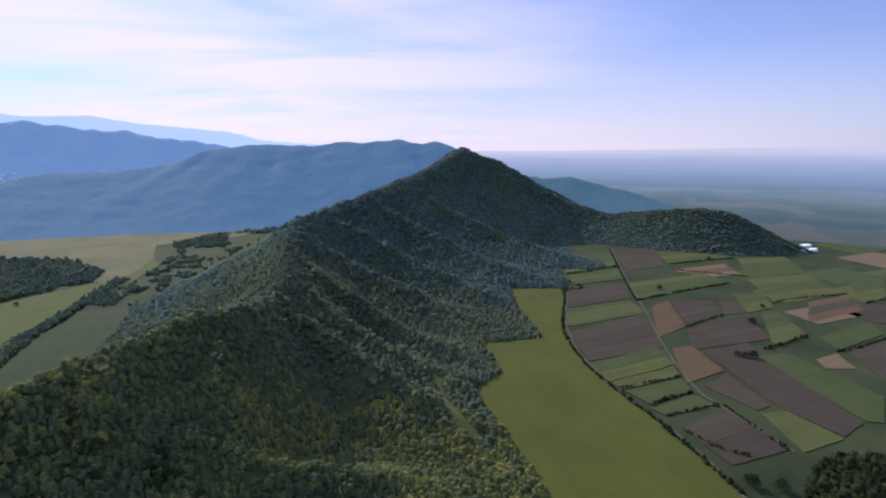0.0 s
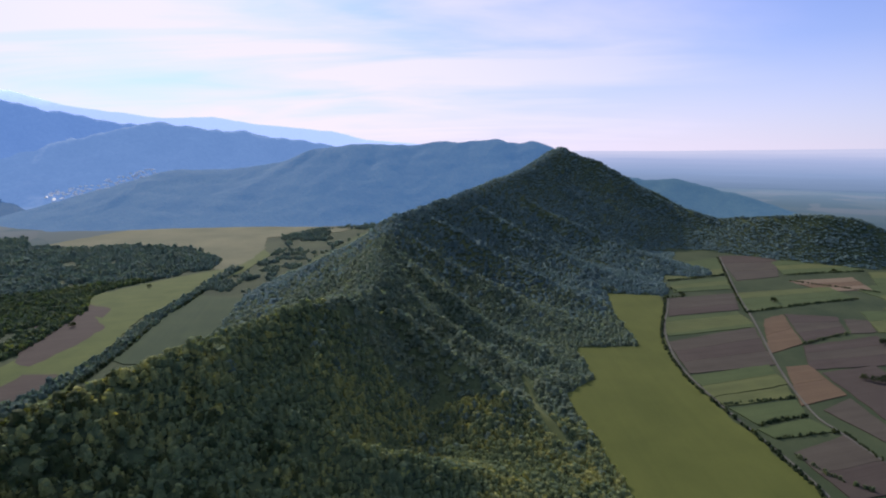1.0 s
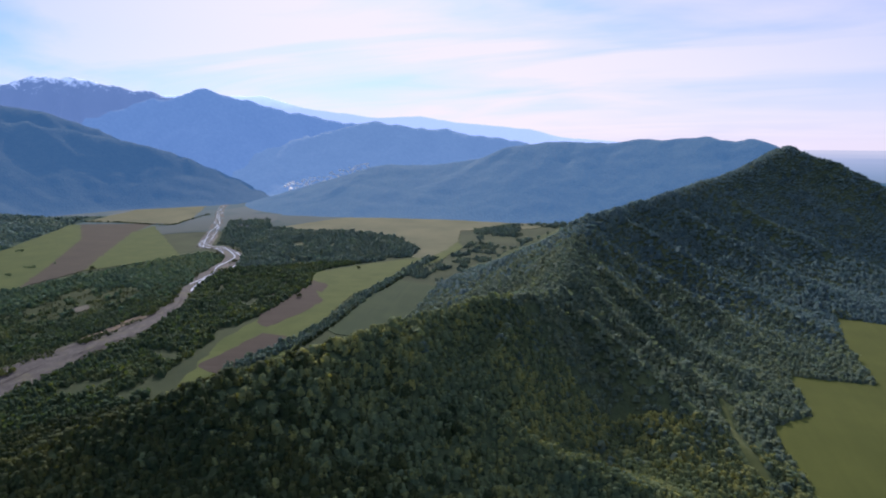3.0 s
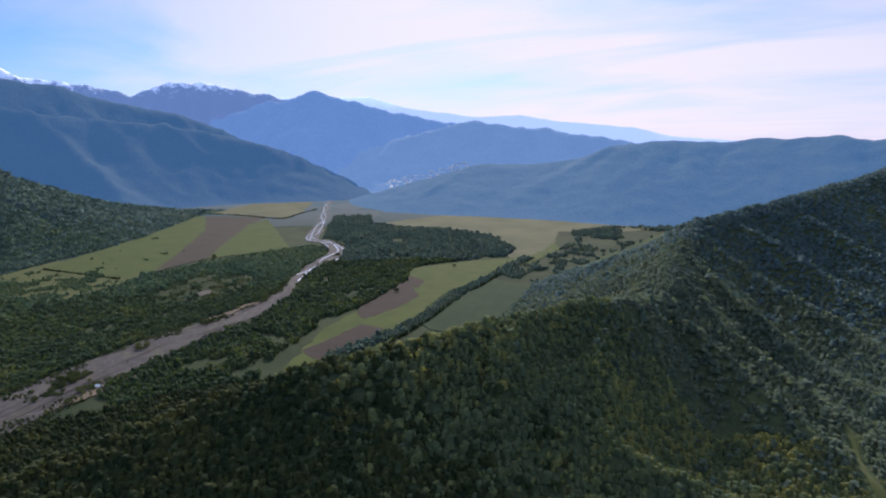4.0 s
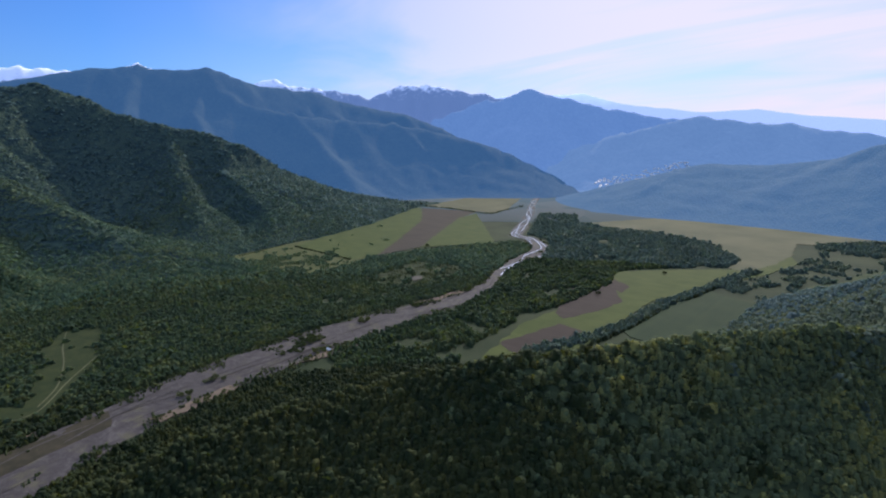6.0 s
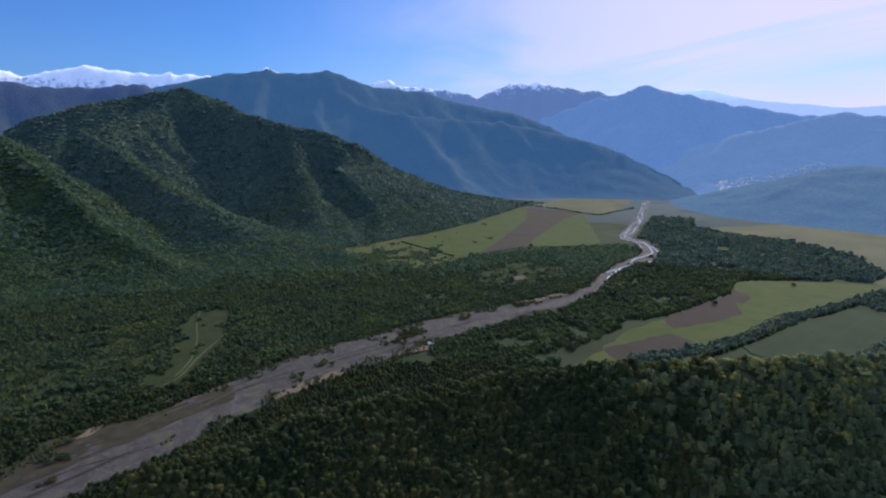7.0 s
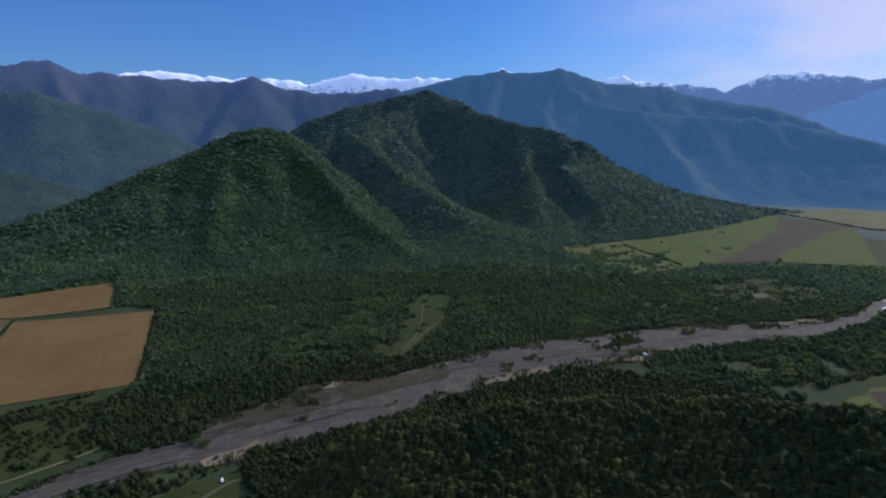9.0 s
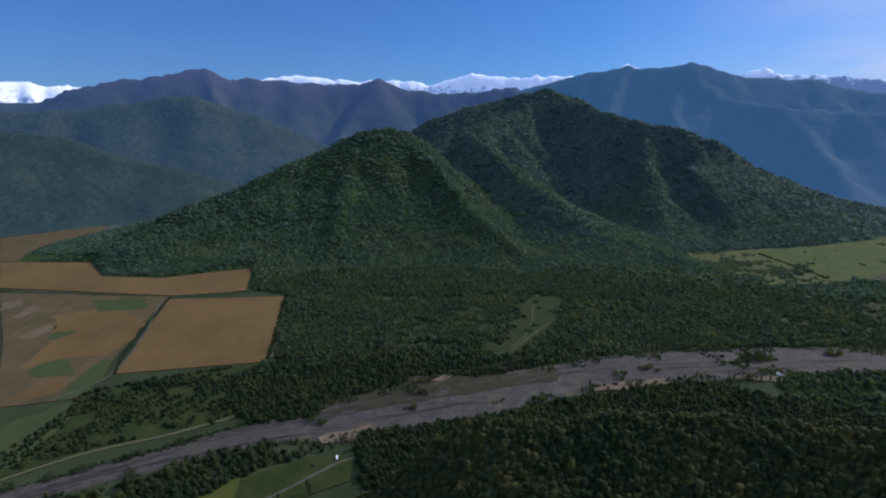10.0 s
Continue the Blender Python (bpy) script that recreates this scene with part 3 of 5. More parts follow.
def settle(x, y, z):
    """Lets the slopes ease down to the level meadows at their feet."""
    for pts, rise in ((PASTURE, 0.9), (HAY, 0.42), (HILL_FIELD, 0.9)):
        d = np.full_like(x, 1e9)
        for (ax, ay), (bx, by) in zip(pts, pts[1:] + pts[:1]):
            dx, dy = bx - ax, by - ay
            f = np.clip(((x - ax) * dx + (y - ay) * dy) / (dx * dx + dy * dy), 0, 1)
            d = np.minimum(d, np.hypot(x - ax - f * dx, y - ay - f * dy))
        z = np.minimum(z, np.where(inside(x, y, pts), -6.0, d * rise + np.maximum(d - 450, 0) * 2 - 2.0))
    return z


def hill(name, crests, step, mat, label, kind="structure", **shape):
    pts = [p for line in crests for p in line]
    x0, x1 = min(p[0] - max(p[3:]) for p in pts), max(p[0] + max(p[3:]) for p in pts)
    y0, y1 = min(p[1] - max(p[3:]) for p in pts), max(p[1] + max(p[3:]) for p in pts)
    x, y = np.meshgrid(np.arange(x0, x1, step), np.arange(y0, y1, step))
    z = crest_height(x, y, crests, **shape)
    z = settle(x, y, z)
    me = grid_mesh(name, x, y, np.maximum(z, -6.0), (z > -5.5) & (np.hypot(x, y) < 4930))
    me.materials.append(mat)
    return tagged(new(name, me), label, "hill" if "hill" in name else "mountain", kind=kind)


SHAPE_NEAR = dict(ribs=0.13, wave=190.0, rough=6.0, seed=4, hollow=1.2, slant=0.6, soft=10.0, crown=0.05, keen=1.0)
SHAPE_HILL = dict(ribs=0.42, wave=170.0, rough=9.0, seed=17, hollow=1.5, slant=0.25, soft=40.0)
SHAPE_HIGH = dict(ribs=0.40, wave=180.0, rough=10.0, seed=19, hollow=1.45, slant=0.25, soft=24.0)
hill("wooded_ridge", NEAR_RIDGE, 7.0, wooded("ridge_slope", (0.026, 0.038, 0.020), (0.056, 0.066, 0.028), tree=6.0),
     "long wooded ridge with ribbed shaded flank above the plain", **SHAPE_NEAR)
hill("wooded_hill", HILL, 14.0, wooded("hill_slope", (0.012, 0.024, 0.010), (0.034, 0.055, 0.018), tree=8.0),
     "green wooded hill with steep spurs above the river plain", **SHAPE_HILL)
# from here on, haze before each range is painted as blue emission
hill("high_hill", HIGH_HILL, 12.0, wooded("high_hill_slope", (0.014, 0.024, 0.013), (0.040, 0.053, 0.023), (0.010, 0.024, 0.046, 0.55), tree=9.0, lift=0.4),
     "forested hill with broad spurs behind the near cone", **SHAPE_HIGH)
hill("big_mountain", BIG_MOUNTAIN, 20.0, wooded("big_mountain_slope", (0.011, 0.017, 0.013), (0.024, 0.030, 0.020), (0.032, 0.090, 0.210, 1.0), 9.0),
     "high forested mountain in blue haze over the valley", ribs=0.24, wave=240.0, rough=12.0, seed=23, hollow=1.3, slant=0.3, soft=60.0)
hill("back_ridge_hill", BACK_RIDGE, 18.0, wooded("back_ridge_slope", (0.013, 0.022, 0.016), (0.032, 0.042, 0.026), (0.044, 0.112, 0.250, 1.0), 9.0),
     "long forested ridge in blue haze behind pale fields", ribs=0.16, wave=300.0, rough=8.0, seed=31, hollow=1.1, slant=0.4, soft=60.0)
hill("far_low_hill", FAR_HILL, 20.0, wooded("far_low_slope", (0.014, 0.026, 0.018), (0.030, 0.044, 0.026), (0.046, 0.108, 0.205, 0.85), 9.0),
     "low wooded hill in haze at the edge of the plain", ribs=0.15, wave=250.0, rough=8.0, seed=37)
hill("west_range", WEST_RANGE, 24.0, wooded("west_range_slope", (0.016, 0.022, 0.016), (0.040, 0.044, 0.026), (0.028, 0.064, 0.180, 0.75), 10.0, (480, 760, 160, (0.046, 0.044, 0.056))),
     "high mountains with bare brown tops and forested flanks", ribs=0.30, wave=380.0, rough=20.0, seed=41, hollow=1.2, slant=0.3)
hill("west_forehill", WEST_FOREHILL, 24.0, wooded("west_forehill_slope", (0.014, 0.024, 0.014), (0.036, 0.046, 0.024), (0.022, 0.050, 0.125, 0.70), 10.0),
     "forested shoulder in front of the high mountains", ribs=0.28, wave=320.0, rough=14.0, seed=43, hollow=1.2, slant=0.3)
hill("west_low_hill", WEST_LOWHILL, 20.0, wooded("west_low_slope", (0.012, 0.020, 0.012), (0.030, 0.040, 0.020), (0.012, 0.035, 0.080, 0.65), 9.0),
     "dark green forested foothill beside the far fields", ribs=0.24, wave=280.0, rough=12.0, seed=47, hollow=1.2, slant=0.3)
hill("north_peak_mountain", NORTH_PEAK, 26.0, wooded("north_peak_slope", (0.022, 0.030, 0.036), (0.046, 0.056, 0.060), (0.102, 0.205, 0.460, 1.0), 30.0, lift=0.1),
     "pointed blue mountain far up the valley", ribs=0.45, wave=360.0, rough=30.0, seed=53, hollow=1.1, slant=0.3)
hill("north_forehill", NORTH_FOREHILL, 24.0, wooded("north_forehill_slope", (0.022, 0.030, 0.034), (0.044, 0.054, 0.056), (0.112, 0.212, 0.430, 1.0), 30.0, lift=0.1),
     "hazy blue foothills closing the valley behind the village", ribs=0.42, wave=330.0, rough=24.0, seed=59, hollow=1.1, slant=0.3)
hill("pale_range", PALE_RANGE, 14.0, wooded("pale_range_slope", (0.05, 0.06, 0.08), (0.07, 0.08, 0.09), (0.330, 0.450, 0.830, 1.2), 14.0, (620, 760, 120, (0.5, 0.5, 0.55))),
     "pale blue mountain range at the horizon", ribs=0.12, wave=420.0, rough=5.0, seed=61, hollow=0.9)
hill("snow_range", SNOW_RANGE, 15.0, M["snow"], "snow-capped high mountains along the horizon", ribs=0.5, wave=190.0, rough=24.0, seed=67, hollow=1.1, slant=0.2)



def make_ground():
    r = np.concatenate([np.linspace(0, 2400, 61), np.linspace(2480, 4950, 32)])
    a = np.linspace(0, 2 * math.pi, 145)
    rr, aa = np.meshgrid(r, a)
    x, y = rr * np.cos(aa), rr * np.sin(aa)
    me = grid_mesh("ground", x, y, 0.25 * value_noise(x / 90, y / 90, 2, 3) - 0.6, np.ones_like(x, bool))
    me.materials.append(M["ground"])
    tagged(new("ground", me), "flat valley floor of rough grass and scrub", "ground", kind="structure")
    # the far plain: dim fields and woods, emission painting a thickening veil of air
    m, add = material("far_plain")
    at = place(add)
    flat = add("ShaderNodeMapping", (0, at), (3, (0.004, 0.004, 0.0))).outputs[0]
    patches = add("ShaderNodeTexVoronoi", (0, flat), (2, 1.0)).outputs["Color"]
    c = ramp(add, add("ShaderNodeSeparateColor", (0, patches)).outputs[0], (0.2, (0.020, 0.030, 0.022)), (0.5, (0.034, 0.040, 0.028)), (0.85, (0.052, 0.050, 0.038)))
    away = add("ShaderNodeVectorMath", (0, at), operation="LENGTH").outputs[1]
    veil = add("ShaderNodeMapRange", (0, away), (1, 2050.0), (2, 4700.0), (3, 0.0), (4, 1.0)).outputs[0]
    # haze as glow: brighter and bluer the farther from the origin
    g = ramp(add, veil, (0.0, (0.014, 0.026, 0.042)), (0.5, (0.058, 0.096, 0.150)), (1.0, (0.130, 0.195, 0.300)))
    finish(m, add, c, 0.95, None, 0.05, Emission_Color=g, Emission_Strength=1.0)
    r, a = np.linspace(2100, 4900, 29), np.linspace(0, 2 * math.pi, 181)
    rr, aa = np.meshgrid(r, a)
    rr = np.where(rr < 2150, rr + 130 * value_noise(aa * 9, aa * 0, 4, 3), rr)
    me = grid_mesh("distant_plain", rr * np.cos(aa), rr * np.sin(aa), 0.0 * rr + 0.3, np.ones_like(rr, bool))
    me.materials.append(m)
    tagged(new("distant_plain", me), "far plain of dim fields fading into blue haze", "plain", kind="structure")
    # the plain beyond, lost in haze: an upright glowing ring with the haze painted on
    m, add = material("distant_haze")
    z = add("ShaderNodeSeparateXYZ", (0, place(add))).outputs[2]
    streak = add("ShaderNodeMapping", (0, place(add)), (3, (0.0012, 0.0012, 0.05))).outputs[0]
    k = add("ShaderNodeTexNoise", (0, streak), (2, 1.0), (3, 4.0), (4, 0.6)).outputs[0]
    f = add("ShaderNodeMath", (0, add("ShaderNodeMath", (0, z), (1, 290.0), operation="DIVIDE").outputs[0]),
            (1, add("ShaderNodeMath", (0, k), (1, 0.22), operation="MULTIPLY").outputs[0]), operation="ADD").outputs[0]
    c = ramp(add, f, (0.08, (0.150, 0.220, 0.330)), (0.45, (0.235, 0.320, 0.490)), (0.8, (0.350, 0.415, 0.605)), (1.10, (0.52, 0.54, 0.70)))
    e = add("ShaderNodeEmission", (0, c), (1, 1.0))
    m.node_tree.links.new(e.outputs[0], add("ShaderNodeOutputMaterial").inputs[0])
    a = np.linspace(0, 2 * math.pi, 541)
    aa, kk = np.meshgrid(a, np.array([0.0, 0.2, 0.45, 0.7, 0.88, 1.0]))
    east = np.clip((math.pi / 2 - 0.20 - aa) / 0.55, 0, 1) * (aa < math.pi / 2)  # low hills rise along the eastern skyline
    zz = -1 + kk * (268 + 34 * east + 4 * east * value_noise(aa * 30, aa * 0, 8, 4))
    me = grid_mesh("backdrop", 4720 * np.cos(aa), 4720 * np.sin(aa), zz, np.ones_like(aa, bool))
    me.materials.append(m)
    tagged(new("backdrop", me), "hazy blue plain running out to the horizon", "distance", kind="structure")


make_ground()


# ---- fields and water ----
def flat_piece(name, pts, z, mat, label, category, group="", kind="", edge=0.0):
    """A level piece of land with a slightly wavering edge and a low bank."""
    bm = bmesh.new()
    ring = []
    for (ax, ay), (bx, by) in zip(pts, pts[1:] + pts[:1]):
        n = max(1, int(math.hypot(bx - ax, by - ay) / 12))
        for i in range(n):
            f = i / n
            x, y = ax + (bx - ax) * f, ay + (by - ay) * f
            w = Vector((x, y, 0)) * 0.045
            ring.append((x + edge * noise.noise(w), y + edge * noise.noise(w + Vector((9, 4, 2)))))
    area = sum(a[0] * b[1] - b[0] * a[1] for a, b in zip(ring, ring[1:] + ring[:1]))
    if area < 0:
        ring.reverse()
    top = [bm.verts.new((x, y, z)) for x, y in ring]
    low = [bm.verts.new((x, y, -1.5)) for x, y in ring]
    bm.faces.new(top)
    for i in range(len(ring)):
        j = (i + 1) % len(ring)
        bm.faces.new((low[i], low[j], top[j], top[i]))
    bm.normal_update()
    bmesh.ops.triangulate(bm, faces=[f for f in bm.faces if len(f.verts) > 4])
    me = bpy.data.meshes.new(name)
    bm.to_mesh(me)
    bm.free()
    me.materials.append(mat)
    return tagged(new(name, me), label, category, group, kind)


LABELS = {"green": "strip of bright green young crop on the plain", "olive": "strip of dull olive crop on the plain", "brown": "ploughed dark brown field on the plain",
          "purple": "bare mauve-brown ploughed field on the plain", "orange": "rust-coloured bare field on the plain", "tan": "pale tan stubble field on the plain"}


def plot(colour, *pts):
    """One holding of the patchwork, worked in one to three strips, each drawn in a little from its neighbours."""
    area = abs(sum(a[0] * b[1] - b[0] * a[1] for a, b in zip(pts, pts[1:] + pts[:1]))) / 2
    n = 1 if len(pts) != 4 or area < 3500 else 2 if area < 9000 else 3
    other = {"green": "olive", "olive": "green", "brown": "purple", "purple": "brown", "orange": "brown", "tan": "orange"}[colour]
    if n > 1:
        p, q = [Vector(v) for v in pts], int(abs(pts[0][0]) + abs(pts[0][1]))
        if abs(p[1].x - p[0].x) < abs(p[2].x - p[1].x):
            p = p[1:] + p[:1]  # strips lie across the plain
        strips = [[tuple(p[1].lerp(p[2], k / n)), tuple(p[1].lerp(p[2], (k + 1) / n)), tuple(p[0].lerp(p[3], (k + 1) / n)), tuple(p[0].lerp(p[3], k / n))] for k in range(n)]
    else:
        strips, q = [list(pts)], 0
    for k, strip in enumerate(strips):
        c = other if n > 1 and (k + q) % 3 == 1 else colour
        cx, cy = sum(v[0] for v in strip) / len(strip), sum(v[1] for v in strip) / len(strip)
        ring = [(cx + (x - cx) * 0.99, cy + (y - cy) * 0.99) for x, y in strip]
        z = {"green": 0.45, "olive": 0.4, "brown": 0.3, "purple": 0.32, "orange": 0.34, "tan": 0.36}[c]
        flat_piece("field", ring, z, M[c], LABELS[c], "field", "fields on the plain", edge=2.5)


plot("brown", (259, 551), (329, 599), (346, 504), (275, 478))
plot("green", (240, 595), (308, 632), (320, 604), (253, 576))
plot("green", (226, 641), (314, 680), (309, 640), (246, 604))
plot("olive", (218, 669), (321, 721), (315, 686), (223, 646))
plot("green", (206, 733), (325, 792), (323, 725), (216, 669))
plot("brown", (205, 863), (368, 966), (334, 792), (207, 740))
plot("green", (210, 913), (374, 1002), (368, 966), (212, 892))
plot("olive", (224, 992), (370, 1055), (374, 1002), (213, 913))
plot("brown", (266, 1131), (408, 1195), (378, 1069), (237, 1004))
plot("green", (297, 1272), (445, 1352), (415, 1231), (285, 1180))
plot("green", (297, 1451), (491, 1585), (447, 1375), (293, 1292))
plot("brown", (500, 1616), (659, 1644), (563, 1373), (450, 1310))
plot("green", (613, 1553), (831, 1640), (787, 1466), (582, 1396))
plot("green", (408, 1195), (629, 1285), (636, 1191), (385, 1055))
plot("tan", (565, 1328), (729, 1392), (709, 1274), (602, 1240))
plot("orange", (400, 1015), (445, 1050), (411, 890), (341, 834))
plot("purple", (449, 1054), (536, 1052), (507, 964), (415, 890))
plot("brown", (540, 1039), (580, 1038), (554, 967), (511, 956))
plot("green", (594, 1095), (665, 1109), (624, 999), (558, 967))
plot("purple", (407, 880), (548, 952), (519, 828), (372, 781))
plot("orange", (345, 788), (380, 800), (382, 704), (312, 662))
plot("purple", (385, 775), (472, 815), (462, 557), (421, 529), (391, 603), (389, 704))
plot("olive", (363, 580), (395, 590), (418, 525), (359, 500))
plot("brown", (333, 656), (381, 695), (384, 600), (362, 588))
plot("green", (454, 755), (507, 770), (536, 622), (485, 557), (467, 561))
plot("olive", (580, 963), (616, 970), (590, 849), (500, 790))
plot("orange", (713, 1036), (823, 1086), (785, 984), (628, 907))
plot("green", (600, 839), (740, 911), (712, 847), (590, 778))
plot("tan", (532, 744), (578, 765), (566, 709), (525, 709))
plot("brown", (600, 770), (701, 825), (571, 665))
plot("olive", (697, 1226), (869, 1274), (823, 1095), (645, 1030))
plot("green", (797, 1460), (946, 1489), (873, 1285), (712, 1246))
plot("green", (895, 1186), (1056, 1277), (907, 1092), (845, 1066))
flat_piece("pasture", [(95, 380), (92, 429), (67, 530), (39, 647), (80, 699), (61, 813), (158, 837), (140, 1000), (147, 1148), (250, 1146), (243, 1060), (207, 917), (196, 770), (214, 645), (248, 510), (262, 428), (270, 380)],
           0.5, M["pasture"], "broad smooth olive-green pasture below the ridge", "field", edge=5.0)
flat_piece("river_meadow", [(-560, 300), (-633, 415), (-711, 537), (-744, 655), (-839, 792), (-899, 955), (-851, 1087), (-790, 1200), (-757, 1298), (-800, 1491), (-742, 1419), (-711, 1220), (-709, 1034), (-703, 936), (-692, 825), (-654, 729), (-609, 621), (-565, 525), (-540, 400)],
           0.45, M["hay"], "long yellow-green meadow curving between woods", "field", edge=6.0)
for pts, z in (([(-831, 739), (-858, 822), (-795, 835), (-717, 774), (-695, 693), (-691, 607), (-725, 616)], 0.6), ([(-648, 440), (-677, 583), (-627, 592), (-600, 522), (-600, 440)], 0.6), ([(-858, 842), (-870, 896), (-791, 877), (-764, 822)], 0.62)):
    flat_piece("field", pts, z, M["purple"], "bare mauve-brown field in the river meadow", "field", edge=6)
flat_piece("field", [(-570, 640), (-600, 650), (-645, 740), (-672, 873), (-690, 990), (-520, 980), (-430, 800), (-440, 660)], 0.5, M["dark_field"], "dark green field at the foot of the ridge", "field", edge=3)
flat_piece("pale_meadow", [(-1517, 1410), (-1491, 1682), (-1463, 1875), (-1449, 2165), (-1271, 1986), (-1105, 1938), (-791, 2096), (-707, 2387), (-741, 2956), (-619, 3060), (-609, 2207), (-700, 1861), (-899, 1696), (-800, 1491), (-757, 1298),
                           (-767, 1212), (-800, 1216), (-844, 1336), (-1027, 1468), (-1157, 1484), (-1259, 1482), (-1362, 1415)],
           0.5, M["meadow"], "pale dry meadow in front of the blue ridge", "field", edge=10)
flat_piece("rough_meadow", [(-1345, 540), (-1266, 425), (-1205, 300), (-1330, 225), (-1510, 155), (-1660, 400), (-1560, 560)], 0.45, M["olive"], "rough olive meadow between woods and mountain foot", "field", edge=14)
flat_piece("hay_meadow", [(-1325, 455), (-1440, 412), (-1575, 368), (-1725, 525), (-1885, 720), (-2240, 1075), (-2200, 1095), (-1855, 919), (-1550, 690), (-1346, 529)], 0.6, M["far_hay"], "long yellow-green hay meadow at the mountain's foot", "field", edge=7)
flat_piece("field", [(-1340, 522), (-1394, 690), (-1630, 890), (-1857, 1090), (-1988, 1258), (-2205, 1100), (-1855, 915), (-1550, 686)], 0.52, M["brown"], "dull brown field beside the river woods", "field", edge=7)
flat_piece("field", [(-1390, 682), (-1341, 906), (-1613, 1050), (-1934, 1216), (-1860, 1090), (-1630, 886)], 0.6, M["far_hay"], "yellow-green field beside the river woods", "field", edge=7)
flat_piece("field", [(-2285, 1128), (-1988, 1262), (-1896, 1278), (-1975, 1400), (-2380, 1790), (-2600, 1840), (-2640, 1700), (-2423, 1400)], 0.5, M["meadow"], "pale bare field near the valley mouth", "field", edge=8)
flat_piece("wheat_field", [(-501, -616), (-789, -798), (-869, -600), (-591, -454)], 0.5, M["wheat"], "large bare tan field with fine drill lines", "field", edge=1.5)
flat_piece("wheat_field", HILL_FIELD, 0.5, M["wheat"], "bare tan field along the foot of the wooded hill", "field", edge=1.5)
flat_piece("wheat_field", [(-995, -1530), (-1142, -1741), (-1276, -1707), (-1452, -1641), (-1172, -1488), (-983, -1336), (-922, -1427)], 0.45, M["mixed"], "far bare field behind the foot of the hill", "field", edge=4)
flat_piece("field", [(-390, -668), (-560, -900), (-729, -1150), (-803, -817), (-498, -636), (-437, -600)], 0.4, M["mixed"], "patchy green and tan field beside a track", "field", edge=2)
for c, pts in (("tan", [(-679, -1074), (-705, -1062), (-684, -1025), (-650, -1032)]), ("tan", [(-621, -971), (-689, -1007), (-678, -976), (-634, -958)]), ("tan", [(-555, -864), (-622, -881), (-606, -850), (-569, -842)]),
               ("wheat", [(-405, -682), (-474, -676), (-463, -648), (-432, -639)]), ("wheat", [(-656, -917), (-725, -850), (-690, -770), (-662, -728), (-546, -675), (-533, -711), (-488, -741), (-479, -753), (-559, -802)]),
               ("green", [(-743, -937), (-780, -845), (-728, -796), (-690, -858)]), ("green", [(-571, -825), (-596, -835), (-606, -809), (-570, -806)]), ("green", [(-462, -718), (-495, -745), (-520, -720), (-483, -664)]),
               ("green", [(-455, -641), (-530, -672), (-537, -660), (-493, -625), (-444, -602), (-420, -619)]), ("green", [(-366, -626), (-395, -612), (-440, -596), (-380, -560), (-321, -538), (-280, -540), (-300, -600)])):
    flat_piece("field", pts, 0.52 if c in ("tan", "wheat") else 0.58, M[c], "patch of fresh green crop in a tan field" if c == "green" else "pale bare patch in a half-grown field", "field", "patches of the half-grown field", edge=9)
flat_piece("river_grass", [(-270, -545), (-345, -500), (-430, -412), (-470, -430), (-540, -470), (-590, -450), (-510, -550), (-437, -595), (-380, -555), (-320, -535)], 0.3, M["rank_grass"], "rough green grassland between field and river", "grassland", edge=6)
RIVER = [(-60, -760, 30), (-190, -590, 28), (-277, -495, 28), (-345, -432, 32), (-432, -350, 48), (-492, -272, 92), (-555, -190, 104), (-615, -112, 104), (-676, -35, 88),
         (-760, 130, 98), (-838, 330, 80), (-868, 470, 62), (-927, 600, 48), (-987, 670, 44), (-1060, 760, 62), (-1130, 870, 74), (-1180, 950, 66), (-1336, 1040, 48),
         (-1430, 1050, 46), (-1569, 1180, 42), (-1881, 1460, 40), (-2187, 1720, 38), (-2700, 2250, 36)]


def along(points, step):
    """Points and ways along a smooth line through the rows, every step metres."""
    out = []
    for i in range(len(points) - 1):
        p = [np.array(points[min(max(i + k, 0), len(points) - 1)], float) for k in (-1, 0, 1, 2)]
        n = max(1, int(np.linalg.norm((p[2] - p[1])[:2]) / step))
        for j in range(n):
            t = j / n
            out.append(0.5 * (2 * p[1] + (p[2] - p[0]) * t + (2 * p[0] - 5 * p[1] + 4 * p[2] - p[3]) * t * t + (3 * p[1] - p[0] - 3 * p[2] + p[3]) * t ** 3))
    return np.array(out + [np.array(points[-1], float)])


def ribbon(name, points, step, across, height, mat, label, category, ragged=0.0, kind="structure"):
    """A strip of land along a line: across points over its width, its height given by a function of x, y and the place across (-1..1)."""
    line = along(points, step)
    way = np.gradient(line[:, :2], axis=0)
    way /= np.linalg.norm(way, axis=1)[:, None]
    side = np.stack([-way[:, 1], way[:, 0]], 1)
    u = np.linspace(-1, 1, across)
    run = np.arange(len(line)) * step
    half = line[:, 2] / 2
    left = half * (1 + ragged * value_noise(run / 45.0, run * 0 + 3.3, 5, 3))
    right = half * (1 + ragged * value_noise(run / 45.0, run * 0 + 8.8, 6, 3))
    w = np.where(u[None, :] < 0, right[:, None], left[:, None]) * u[None, :]
    x = line[:, 0][:, None] + side[:, 0][:, None] * w
    y = line[:, 1][:, None] + side[:, 1][:, None] * w
    me = grid_mesh(name, x, y, height(x, y, u[None, :] + 0 * x), np.ones_like(x, bool))
    me.materials.append(mat)
    return tagged(new(name, me), label, category, kind=kind)


def bed_height(x, y, u):
    return 0.35 + 0.5 * value_noise(x / 16, y / 16, 8, 3) - 0.9 * np.clip(np.abs(u) - 0.9, 0, 1) * 10


